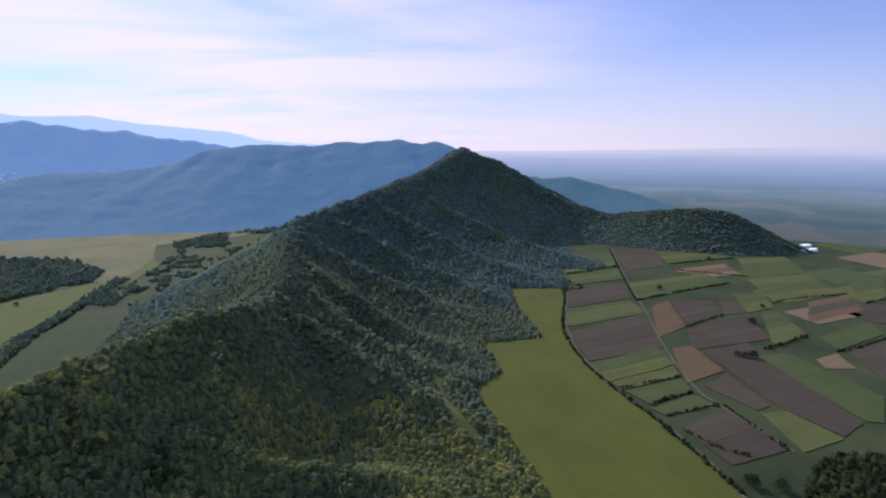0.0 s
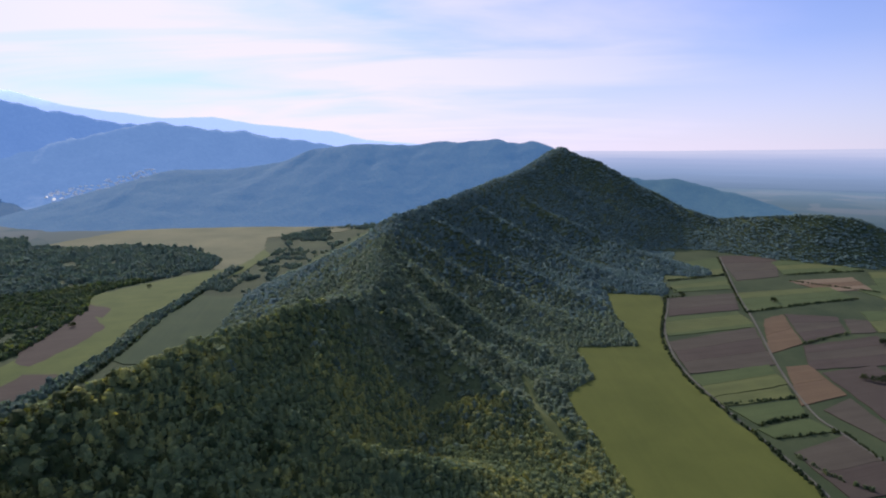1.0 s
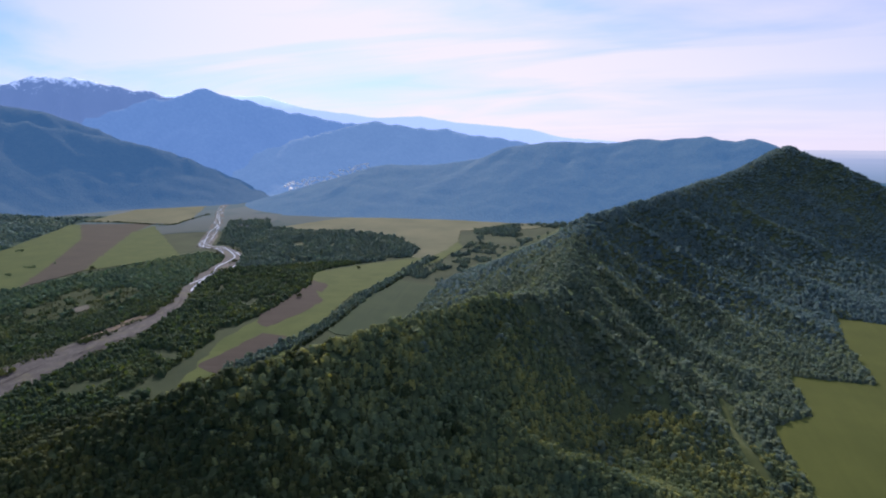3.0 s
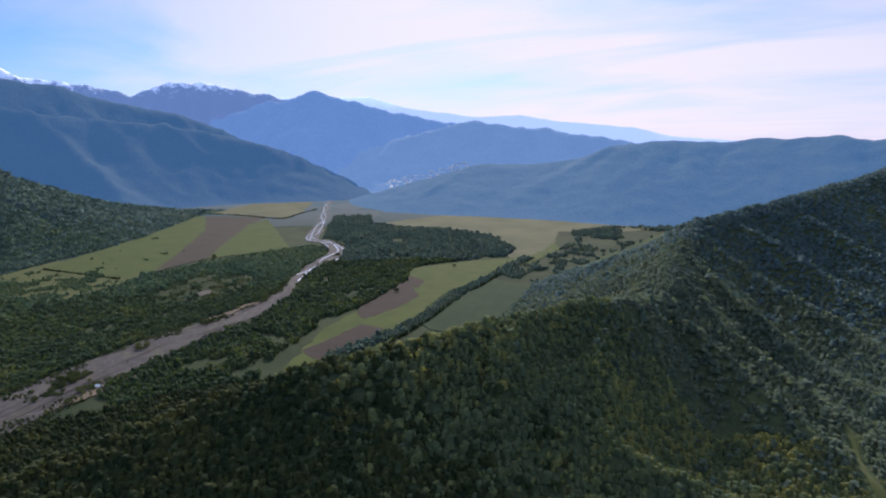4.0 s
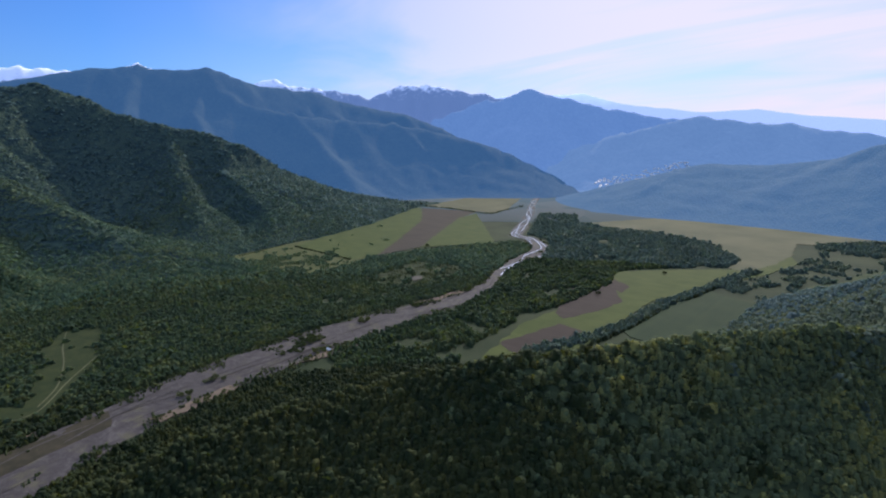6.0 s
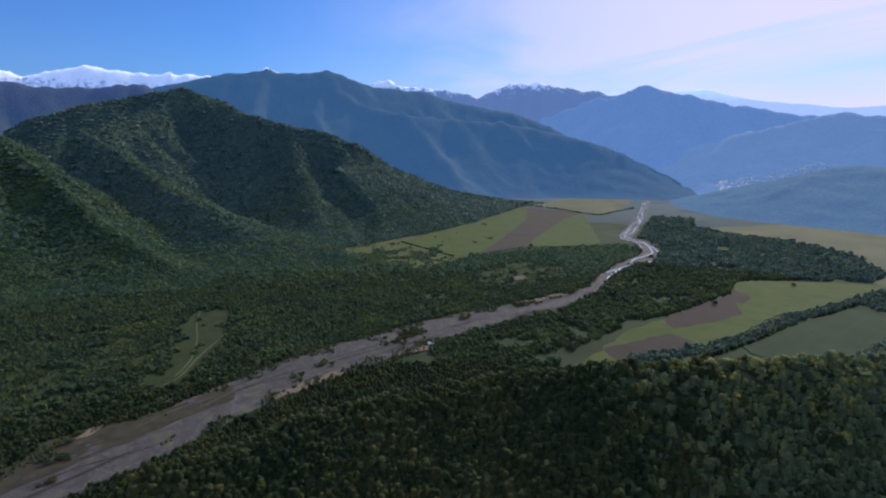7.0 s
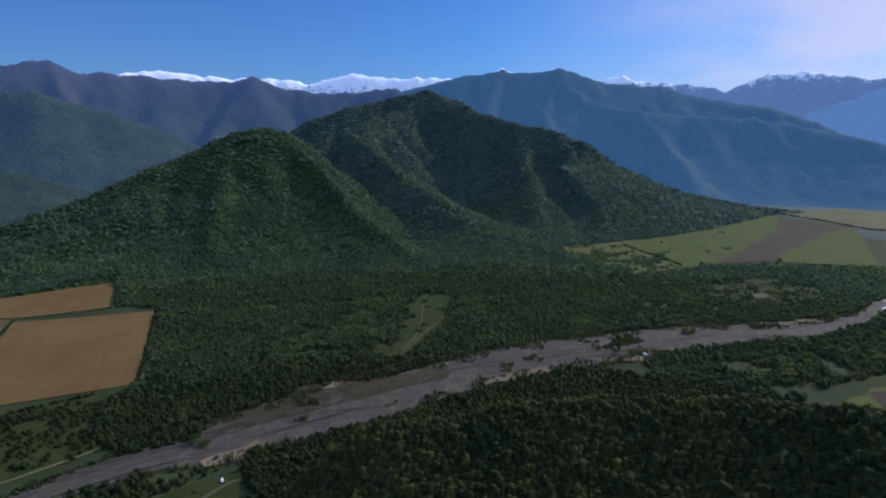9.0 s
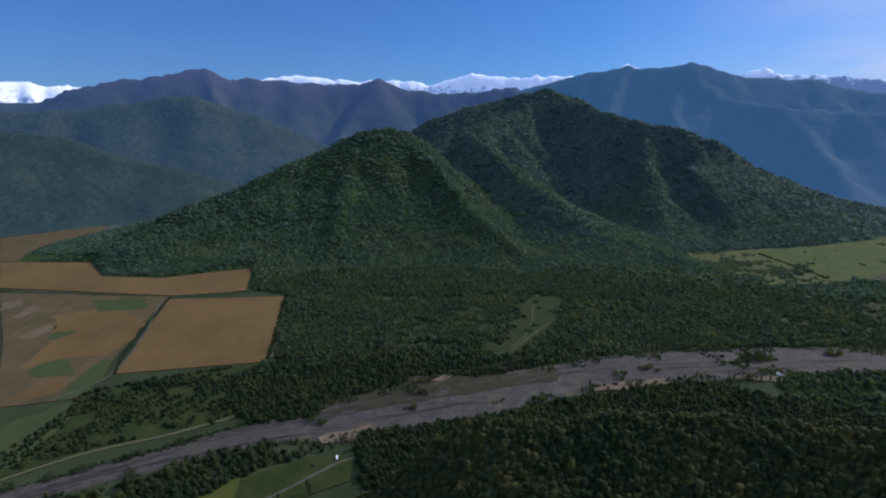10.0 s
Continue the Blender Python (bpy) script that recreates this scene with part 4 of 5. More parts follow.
ribbon("river_bed", RIVER, 8.0, 25, bed_height, M["gravel"], "wide stony braided river bed with grey gravel", "river bed", 0.28)


def thread(swing, seed, width, start, stop, dry, offset=0.0, rise=0.12):
    """One of the shallow streams that wander over the gravel."""
    line = along(RIVER, 14.0)[start:stop]
    way = np.gradient(line[:, :2], axis=0)
    way /= np.linalg.norm(way, axis=1)[:, None]
    s = np.arange(len(line)) * 14.0
    off = line[:, 2] * (offset + swing * np.sin(s / 95.0 + seed * 2.1 + value_noise(s / 160, s * 0, seed, 2) * 2))
    w = width * (1 + 0.5 * value_noise(s / 40, s * 0 + 4, seed + 1, 2))
    w *= np.sqrt(np.clip(np.minimum(s, s[-1] - s) / 50.0, 0.02, 1)) if dry else 1.0
    pts = np.stack([line[:, 0] - way[:, 1] * off, line[:, 1] + way[:, 0] * off, w], 1)
    names = {"dry": ("dark dry channel in the gravel", "channel"), "bar": ("pale bar of clean river gravel", "gravel bar"), "": ("thin shining stream over the gravel", "stream")}[dry]
    ribbon("gravel_bar" if dry == "bar" else "stream", [tuple(p) for p in pts], 7.0, 3, lambda x, y, u: bed_height(x, y, 0 * x) + rise if dry else 0.85 + 0 * x, M[dry or "water"], *names, 0.4)


for swing, seed, width, start, stop in ((0.26, 3, 3.8, 122, 240), (0.32, 7, 3.2, 126, 215), (0.30, 9, 3.0, 150, 240)):
    thread(swing, seed, width, start, stop, "")
rnd = np.random.default_rng(5)
for k in range(90):
    start = int(rnd.integers(8, 118))
    thread(rnd.uniform(0.04, 0.16), 20 + k, rnd.uniform(1.2, 3.6), start, start + int(rnd.integers(4, 13)), ("dry", "bar", "dry")[k % 3], rnd.uniform(-0.36, 0.36), 0.10 + 0.004 * k)
for pts in ([(-440, -292), (-462, -262), (-480, -246), (-470, -238), (-447, -250), (-430, -280)], [(-640, -30), (-668, 20), (-690, 62), (-676, 66), (-648, 20), (-630, -18)], [(-590, -230), (-640, -170), (-660, -130), (-676, -120), (-640, -200)],
            [(-900, 420), (-918, 490), (-934, 540), (-920, 545), (-896, 470)], [(-716, 150), (-742, 200), (-766, 260), (-752, 262), (-722, 205)]):
    flat_piece("bank", pts, 1.05, M["sand"], "low tan bank of dry grass and earth beside the gravel", "bank", "banks of the river", edge=8)


# ---- forest ----
def ridge_only(x, y):
    return settle(x, y, crest_height(x, y, NEAR_RIDGE, **SHAPE_NEAR))


def hills(x, y):
    return settle(x, y, np.maximum(crest_height(x, y, HILL, **SHAPE_HILL), crest_height(x, y, HIGH_HILL, **SHAPE_HIGH)))


def land(x, y):
    """Height of the ground where trees stand."""
    return np.maximum(np.maximum(ridge_only(x, y), hills(x, y)), -0.3)


def crown_shapes(leaves, size, count, seed, rings, sides):
    """Some crowns, one metre in radius: a lobed dome of foliage with leafy sprays standing out all over it."""
    rng = np.random.default_rng(seed)
    made = []
    for k in range(count):
        def lobes(p):
            q = Vector(p) * 1.7 + Vector((seed + k * 7.3, k * 3.1, 0))
            return noise.noise(q) + 0.5 * noise.noise(q * 2.3)
        d = rng.normal(size=(leaves, 3))
        d[:, 2] = np.abs(d[:, 2]) * 1.1 - 0.35
        d /= np.linalg.norm(d, axis=1)[:, None]
        c = d * (0.93 + 0.34 * np.array([lobes(v) for v in d]) + rng.uniform(-0.06, 0.10, leaves))[:, None]
        n = d + rng.normal(size=(leaves, 3)) * 0.4
        n /= np.linalg.norm(n, axis=1)[:, None]
        a = np.cross(n, rng.normal(size=(leaves, 3)))
        a /= np.linalg.norm(a, axis=1)[:, None]
        b = np.cross(n, a)
        s = (size * rng.uniform(0.6, 1.3, leaves))[:, None]
        v = np.stack([c + s * a, c + s * 0.8 * b, c - s * a * 0.9, c - s * b], 1).reshape(-1, 3)
        # the dense mass of the crown: rings from the top to below the widest part
        mass, faces = [np.array([0, 0, 1.0])], []
        for i in range(rings):
            tip = np.radians(28 + (112 - 28) * i / max(1, rings - 1))
            turn = (np.arange(sides) + 0.5 * (i % 2)) / sides * 2 * np.pi
            mass += [np.array([np.cos(t) * np.sin(tip), np.sin(t) * np.sin(tip), np.cos(tip) - (0.35 if i == rings - 1 else 0)]) for t in turn]
        mass = np.array([p * (1 + 0.42 * lobes(p) + rng.uniform(-0.05, 0.05)) for p in mass]) * np.array([1, 1, 0.92])
        faces += [(0, 1 + i, 1 + i + 1, 1 + (i + 2) % sides) for i in range(0, sides, 2)]
        for i in range(rings - 1):
            o = 1 + i * sides
            faces += [(o + t, o + sides + t, o + sides + (t + 1) % sides, o + (t + 1) % sides) for t in range(sides)]
        made.append((np.concatenate([v, mass]), np.concatenate([np.arange(len(v)).reshape(-1, 4), np.array(faces) + len(v)])))
    return made


FINE, COARSE = crown_shapes(8, 0.34, 12, 1, 2, 6), crown_shapes(4, 0.44, 10, 2, 2, 4)


def crowns(x, y, z, r, shapes, rng, tall=(0.7, 1.1)):
    """All the crowns as points and faces."""
    pts, faces, base = [], [], 0
    pick = rng.integers(0, len(shapes), len(x))
    for k, (v, f) in enumerate(shapes):
        i = np.where(pick == k)[0]
        if not len(i):
            continue
        a = rng.uniform(0, 2 * np.pi, len(i))
        c, s = np.cos(a)[:, None], np.sin(a)[:, None]
        wide, high = (r[i] * rng.uniform(0.85, 1.15, len(i)))[:, None], (r[i] * rng.uniform(*tall, len(i)))[:, None]
        p = np.stack([x[i][:, None] + wide * (v[:, 0] * c - v[:, 1] * s), y[i][:, None] + wide * (v[:, 0] * s + v[:, 1] * c), z[i][:, None] + high * v[:, 2]], -1)
        pts.append(p.reshape(-1, 3))
        faces.append((f[None] + (base + np.arange(len(i)) * len(v))[:, None, None]).reshape(-1, 4))
        base += len(i) * len(v)
    return np.concatenate(pts), np.concatenate(faces)


def forest(name, box, spacing, size, keep, mat, label, fine=True, seed=0, gaps=0.0, tall=(0.7, 1.1)):
    """Closely standing trees over a stretch of land. keep(x, y, h): where they stand."""
    rng = np.random.default_rng(seed)
    x, y = np.meshgrid(np.arange(box[0], box[2], spacing), np.arange(box[1], box[3], spacing))
    x[::2] += spacing / 2
    x, y = (x + rng.uniform(-0.38, 0.38, x.shape) * spacing).ravel(), (y + rng.uniform(-0.38, 0.38, y.shape) * spacing).ravel()
    k = keep(x, y)
    x, y = x[k], y[k]
    if gaps:
        k = value_noise(x / 38, y / 38, seed + 5, 3) > gaps
        x, y = x[k], y[k]
    h = land(x, y)
    r = size * np.clip(rng.normal(1.0, 0.28, len(x)), 0.5, 1.9) * (1 + 0.25 * value_noise(x / 55, y / 55, seed + 8, 2))
    r *= np.where(rng.random(len(x)) < 0.05, 1.35, 1.0)
    p, f = crowns(x, y, h + r * 0.5 * tall[0] / 0.7 + rng.uniform(0, 1.3, len(x)) * tall[0], r, FINE if fine else COARSE, rng, tall)
    me = raw_mesh(name, p, f)
    me.materials.append(mat)
    return tagged(new(name, me), label, "forest", kind="stuff")


CLEARING = [(-19, 652), (-10, 652), (2, 630), (9, 590), (18, 552), (40, 518), (30, 512), (8, 534), (-1, 556), (-7, 612)]


FOOT = [(-60, 330), (95, 380), (92, 429), (67, 530), (39, 647), (80, 699), (61, 813), (158, 837), (140, 1000), (147, 1148), (257, 1151), (300, 1350), (390, 1640), (200, 1700), (-100, 1400), (-200, 1000), (-150, 500)]


def on_ridge(lo, hi, sunny=None):
    """Where the ridge is wooded; sunny: its northern part in lit yellow-green leaves or its southern one in leaves
    painted as in shade.
    """
    def keep(x, y):
        mingle = np.random.default_rng(len(x)).normal(size=len(x))
        zone = y + 60 * mingle + 70 * value_noise(x / 60, y / 60, 21, 3) > 270
        part_of = zone == sunny if sunny is not None else True
        d = np.hypot(x, y) * (1 + 0.09 * mingle * (lo + hi > 1400))
        past = np.interp(y, [1060, 1220, 1437, 1594, 1800, 2000], [-290, -268, -197, -137, -44, 77]) - x  # how far down the back of the crest
        return part_of & (d > lo) & (d <= hi) & ((y < 1150) | (past < 70)) & ((ridge_only(x, y) > 0.5) | inside(x, y, FOOT)) & ~inside(x, y, PASTURE) & ~inside(x, y, CLEARING)
    return keep


forest("ridge_forest", (-640, -260, 130, 660), 4.0, 3.05, on_ridge(215, 560, True), M["leaf_ridge"], "dense broadleaf forest on the near ridge", True, 1)
forest("ridge_forest", (-640, -260, 130, 360), 4.4, 3.4, on_ridge(215, 560, False), M["leaf_shade"], "dense forest on the low end of the ridge, its shade painted into the leaf colour", True, 6)
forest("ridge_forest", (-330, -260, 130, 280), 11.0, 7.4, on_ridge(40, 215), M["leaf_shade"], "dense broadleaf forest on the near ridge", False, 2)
forest("ridge_forest", (-720, 100, 160, 1200), 5.4, 4.0, on_ridge(560, 1000), M["leaf_mid_ridge"], "dense broadleaf forest along the ridge", False, 3, 0.0, (0.55, 0.9))
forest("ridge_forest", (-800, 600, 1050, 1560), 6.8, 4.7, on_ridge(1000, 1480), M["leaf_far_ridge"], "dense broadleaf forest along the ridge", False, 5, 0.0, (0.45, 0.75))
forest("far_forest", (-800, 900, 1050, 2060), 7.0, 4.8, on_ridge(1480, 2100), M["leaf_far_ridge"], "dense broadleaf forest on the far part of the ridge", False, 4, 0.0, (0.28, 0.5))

forest("valley_scrub", (-900, 1350, -250, 2150), 9.5, 5.0, lambda x, y: inside(x, y, [(-720, 1480), (-480, 1480), (-300, 1800), (-420, 2100), (-760, 2080), (-860, 1720)]) & (ridge_only(x, y) < 0.5) & (value_noise(x / 70, y / 70, 51, 3) > 0.0), M["leaf_far"],
       "scattered groves on the flat land behind the ridge", False, 25)

WEST_BANK = [(-440, -372), (-470, -322), (-556, -245), (-635, -150), (-735, -35), (-822, 130), (-888, 330), (-915, 480), (-965, 610), (-1030, 690), (-1110, 780), (-1180, 900), (-1230, 960),
             (-1330, 980), (-1352, 900), (-1340, 710), (-1330, 500), (-1266, 419), (-1225, 305), (-1335, 238), (-1500, 172), (-1700, 300), (-1800, -100), (-1700, -400), (-1400, -700), (-1050, -800), (-890, -690), (-882, -600), (-600, -446), (-540, -462), (-470, -420)]
GLADES = [([(-1028, -146), (-1028, -91), (-922, -86), (-854, -90), (-740, -122), (-700, -136), (-700, -174), (-756, -182), (-741, -156), (-815, -157), (-923, -175), (-980, -153)], -0.42),
          ([(-936, -276), (-898, -208), (-790, -185), (-791, -245)], -0.3), ([(-829, -362), (-815, -291), (-705, -254), (-686, -297), (-696, -318)], -0.3),
          ([(-1159, 459), (-1221, 582), (-1120, 664), (-1034, 580), (-1015, 458), (-1068, 412)], -0.35)]
EAST_BANK = [(-425, -240), (-462, -250), (-520, -150), (-580, -75), (-640, 10), (-712, 140), (-795, 340), (-835, 480), (-900, 590), (-960, 660), (-1030, 730), (-1090, 830), (-1140, 940),
             (-1300, 1080), (-1420, 1090), (-1560, 1220), (-1800, 1450), (-1700, 1560), (-1517, 1400), (-1362, 1415), (-1259, 1482), (-1157, 1484), (-1027, 1468), (-844, 1336), (-800, 1216), (-864, 1098), (-900, 1001), (-893, 941), (-820, 845), (-752, 655), (-752, 615), (-736, 552),
             (-660, 400), (-570, 290), (-480, 320), (-300, 100), (-340, -150), (-385, -215)]
LAWN = [(-310, -330), (-360, -318), (-400, -285), (-425, -240), (-385, -225), (-345, -262), (-305, -300)]


HILL_FOOT = [(-985, -1215), (-986, -1330), (-1172, -1480), (-1300, -1300), (-1150, -1000), (-1045, -802), (-920, -929), (-888, -1066)]


DRY_BANK = [(-483, -314), (-514, -320), (-532, -299), (-556, -275), (-573, -255), (-608, -243), (-622, -204), (-629, -164), (-660, -112), (-688, -70), (-646, -67), (-603, -132), (-565, -189), (-536, -223), (-510, -261), (-492, -281)]


def on_west(lo, hi):
    def keep(x, y):
        d = np.hypot(x, y)
        d *= 1 + 0.05 * np.random.default_rng(len(x)).normal(size=len(x))
        k = (inside(x, y, WEST_BANK) | inside(x, y, HILL_FOOT)) & ~inside(x, y, DRY_BANK) & (d > lo) & (d <= hi) & (hills(x, y) < 2)
        for g, bare in GLADES:
            k &= ~(inside(x, y, g) & (value_noise(x / 14, y / 14, 3, 2) > bare))
        return k
    return keep


def on_east(x, y):
    return inside(x, y, EAST_BANK) & (ridge_only(x, y) < 0.5) & ~inside(x, y, LAWN)


def behind_ridge(x, y):
    """The wooded belts between the ridge's far foot and the meadow."""
    belt = inside(x, y, [(-500, 300), (-545, 440), (-530, 560), (-450, 620), (-380, 400)]) | inside(x, y, [(-600, 1030), (-700, 1030), (-705, 1250), (-760, 1500), (-500, 1500), (-480, 1030)]) & (value_noise(x / 30, y / 30, 71, 3) > 0.1)
    row = np.abs(np.interp(y, [600, 690, 843, 930, 1091, 1250], [-600, -622, -672, -685, -722, -745]) - x) < 14
    return (belt | (row & (y > 450) & (y < 1250))) & (ridge_only(x, y) < 0.5)


forest("riverside_forest", (-1000, -560, -200, 420), 4.5, 3.0, lambda x, y: on_east(x, y) & (np.hypot(x, y) < 700), M["leaf_valley"], "mixed green woodland along the stony river", True, 11, -0.62)
forest("riverside_forest", (-1900, 200, -500, 1700), 6.4, 4.5, lambda x, y: on_east(x, y) & (np.hypot(x, y) >= 700) & (np.hypot(x, y) < 1400), M["leaf_plain"], "mixed green woodland along the stony river", False, 12, -0.36)
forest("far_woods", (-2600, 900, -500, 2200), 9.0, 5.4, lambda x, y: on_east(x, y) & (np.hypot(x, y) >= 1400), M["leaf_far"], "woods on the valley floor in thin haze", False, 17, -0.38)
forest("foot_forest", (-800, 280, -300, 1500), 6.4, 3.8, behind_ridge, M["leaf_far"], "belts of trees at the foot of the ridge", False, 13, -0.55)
forest("plain_forest", (-1100, -600, -300, 700), 4.5, 3.0, on_west(300, 720), M["leaf_valley"], "dense green woodland on the river plain", True, 14, -0.6)
forest("plain_forest", (-1800, -850, -500, 1000), 6.0, 4.2, on_west(720, 1250), M["leaf_plain"], "dense green woodland on the river plain", False, 15, -0.55, (0.5, 0.85))
forest("plain_forest", (-1800, -850, -700, 1000), 7.4, 5.4, on_west(1250, 1900), M["leaf_hill"], "dense green woodland on the river plain", False, 18, -0.7, (0.45, 0.75))
forest("meadow_scrub", (-1900, 150, -1250, 780), 6.0, 2.6, lambda x, y: inside(x, y, HAY) & (value_noise(x / 30, y / 30, 12, 3) > -0.1 + np.clip((np.hypot(x + 1340, y - 300) - 60) / 220, 0, 1) * 0.7), M["leaf_hill"], "loose yellow-green scrub over a rough meadow", False, 19)


def on_hills(lo, hi):
    def keep(x, y):
        d = np.hypot(x, y) * (1 + 0.06 * np.random.default_rng(len(x)).normal(size=len(x)))
        return (hills(x, y) >= 2) & (d > lo) & (d <= hi) & ~inside(x, y, HAY) & ~inside(x, y, HILL_FIELD)
    return keep


forest("hill_forest", (-1750, -1450, -700, 900), 6.4, 4.6, on_hills(0, 1500), M["leaf_hill"], "dense green forest covering the hill", False, 16, 0.0, (0.36, 0.6))
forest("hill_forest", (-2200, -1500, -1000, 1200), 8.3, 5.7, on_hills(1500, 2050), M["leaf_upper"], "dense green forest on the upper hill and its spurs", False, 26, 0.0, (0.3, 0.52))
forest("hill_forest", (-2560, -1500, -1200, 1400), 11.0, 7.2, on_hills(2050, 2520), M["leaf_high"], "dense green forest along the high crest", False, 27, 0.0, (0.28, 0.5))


# ---- single trees, bushes, hedges ----
def part(name, bm, mat, parent, label=""):
    me = bpy.data.meshes.new(name)
    bm.to_mesh(me)
    bm.free()
    me.materials.append(mat)
    ob = new(name, me)
    ob.parent = parent
    return tagged(ob, label)


def make_bark():
    m, add = material("grey_bark")
    n = grain(add, 3.0, 4.0, 0.7)
    return finish(m, add, ramp(add, n, (0.3, (0.05, 0.04, 0.03)), (0.7, (0.14, 0.115, 0.09))), 0.9, (n, 0.6, 0.1))


M["bark"] = make_bark()


def limb(bm, a, b, ra, rb, sides=6):
    """A tapered round limb from a to b."""
    a, b = Vector(a), Vector(b)
    turn = (b - a).to_track_quat("Z", "Y")
    rings = []
    for p, r in ((a, ra), ((a + b) / 2, (ra + rb) / 2), (b, rb)):
        rings.append([bm.verts.new(p + turn @ Vector((math.cos(k / sides * 2 * math.pi) * r, math.sin(k / sides * 2 * math.pi) * r, 0))) for k in range(sides)])
    for lo, hi in zip(rings, rings[1:]):
        for k in range(sides):
            bm.faces.new((lo[k], lo[(k + 1) % sides], hi[(k + 1) % sides], hi[k]))
    bm.faces.new(rings[-1])


def leaves(bm, rng, centre, radii, count, size):
    """A clump of leafy sprays round a centre."""
    for _ in range(count):
        d = Vector(rng.normal(size=3)).normalized()
        c = Vector(centre) + Vector((d.x * radii[0], d.y * radii[0], d.z * radii[1])) * rng.uniform(0.72, 1.05)
        n = (d + Vector(rng.normal(size=3)) * 0.3).normalized()
        a = n.cross(Vector(rng.normal(size=3))).normalized() * size * rng.uniform(0.7, 1.3)
        b = n.cross(a) * 0.85
        bm.faces.new([bm.verts.new(p) for p in (c + a, c + b, c - a, c - b)])


def tree(name, height, spread, trunk_share, seed, mat, label, narrow=False):
    """A broadleaf tree: tapered trunk with limbs, and a crown of several leafy clumps."""
    rng = np.random.default_rng(seed)
    root = tagged(new(name), label, "tree")
    bm = bmesh.new()
    fork = height * trunk_share
    limb(bm, (0, 0, -0.8), (0.1, 0.05, fork), height * 0.035, height * 0.022, 8)
    limb(bm, (0.1, 0.05, fork), (0.0, 0.1, height * 0.86), height * 0.022, height * 0.006)
    crown = bmesh.new()
    n = 9 if not narrow else 6
    for k in range(n):
        a = k * 2.4 + rng.uniform(-0.4, 0.4)
        up = fork + (height - fork) * (0.12 + 0.72 * k / n)
        out = spread * (0.16 if narrow else 0.55) * (1 - 0.55 * k / n)
        tip = (math.cos(a) * out, math.sin(a) * out, up)
        limb(bm, (0.05, 0.05, max(fork * 0.9, up - height * 0.2)), tip, height * 0.012, height * 0.005, 5)
        leaves(crown, rng, tip, (spread * (0.26 if narrow else 0.40) * rng.uniform(0.8, 1.15), height * 0.17 * rng.uniform(0.8, 1.2)), 42, spread * 0.085)
    part("trunk", bm, M["bark"], root)
    part("crown", crown, mat, root)
    return root


def bush(height, spread, seed, label):
    rng = np.random.default_rng(seed)
    root = tagged(new("bush"), label, "bush", "bushes on the river gravel")
    stems, crown = bmesh.new(), bmesh.new()
    for k in range(5):
        a = k * 1.26 + rng.uniform(-0.3, 0.3)
        tip = (math.cos(a) * spread * 0.5, math.sin(a) * spread * 0.5, height * rng.uniform(0.5, 0.8))
        limb(stems, (0, 0, -0.5), tip, 0.12, 0.04, 5)
        leaves(crown, rng, tip, (spread * 0.42, height * 0.36), 34, spread * 0.12)
    part("stems", stems, M["bark"], root)
    part("foliage", crown, M["leaf_scrub"], root)
    return root


def spots(name, proto, places, rng, low=0.8, high=1.25, z=0.2):
    """Puts a thing at the first place and copies of it, turned and scaled, at the others."""
    for k, (x, y) in enumerate(places):
        s = rng.uniform(low, high)
        m = pose(x, y, z, 0, 0, rng.uniform(0, 360)) @ Matrix.Diagonal((s, s, s * rng.uniform(0.9, 1.15), 1))
        if k == 0:
            proto.matrix_basis = m
        else:
            ob = copy_thing(proto, Matrix())
            ob.matrix_basis = m


rng = np.random.default_rng(77)
river_line = along(RIVER, 9.0)
side_way = np.gradient(river_line[:, :2], axis=0)
side_way /= np.linalg.norm(side_way, axis=1)[:, None]
shore = []
for i in range(4, 250):
    for s in (-1, 1):
        if rng.random() < 0.34:
            o = s * river_line[i, 2] * rng.uniform(0.42, 0.56)
            shore.append((river_line[i, 0] - side_way[i, 1] * o, river_line[i, 1] + side_way[i, 0] * o))
# clumps that stand in the bed
for cx, cy, n, w in ((-770, 155, 22, 11), (-792, 190, 20, 12), (-806, 206, 10, 8), (-752, 205, 10, 10), (-712, 40, 4, 8), (-690, 6, 3, 6), (-640, -20, 3, 6), (-800, 190, 6, 14), (-845, 300, 6, 10), (-560, -215, 5, 10), (-470, -300, 5, 8), (-520, -215, 4, 8),
                     (-880, 420, 6, 9), (-925, 560, 5, 8), (-1110, 840, 7, 14), (-1160, 930, 6, 12)):
    shore += [(cx + rng.normal() * w * 0.6, cy + rng.normal() * w) for _ in range(n)]
half = len(shore) // 3
spots("bush", bush(3.6, 4.2, 1, "dark green bush on the grey river gravel"), shore[:half], rng, 0.6, 1.5)
spots("bush", bush(2.6, 3.6, 2, "dark green bush on the grey river gravel"), shore[half:2 * half], rng, 0.6, 1.4)
spots("bush", bush(5.0, 4.6, 3, "tall willow bush beside the river gravel"), shore[2 * half:], rng, 0.6, 1.3)

spots("tree", tree("field_tree", 11, 9, 0.22, 5, M["leaf_valley"], "single dark broadleaf tree standing in the fields"),
      [(437, 752), (428, 757), (446, 748), (713, 1442), (602, 999), (-1387, 700), (-830, 1030), (-735, 520), (-775, 770), (461, 1135), (530, 905), (300, 440), (276, 446)], rng, 0.7, 1.2)
spots("tree", tree("poplar_tree", 15, 4.4, 0.12, 6, M["leaf_valley"], "slender dark poplar beside the gravel track", True), [(-358, -252), (-338, -268), (-352, -246)], rng, 0.8, 1.05)


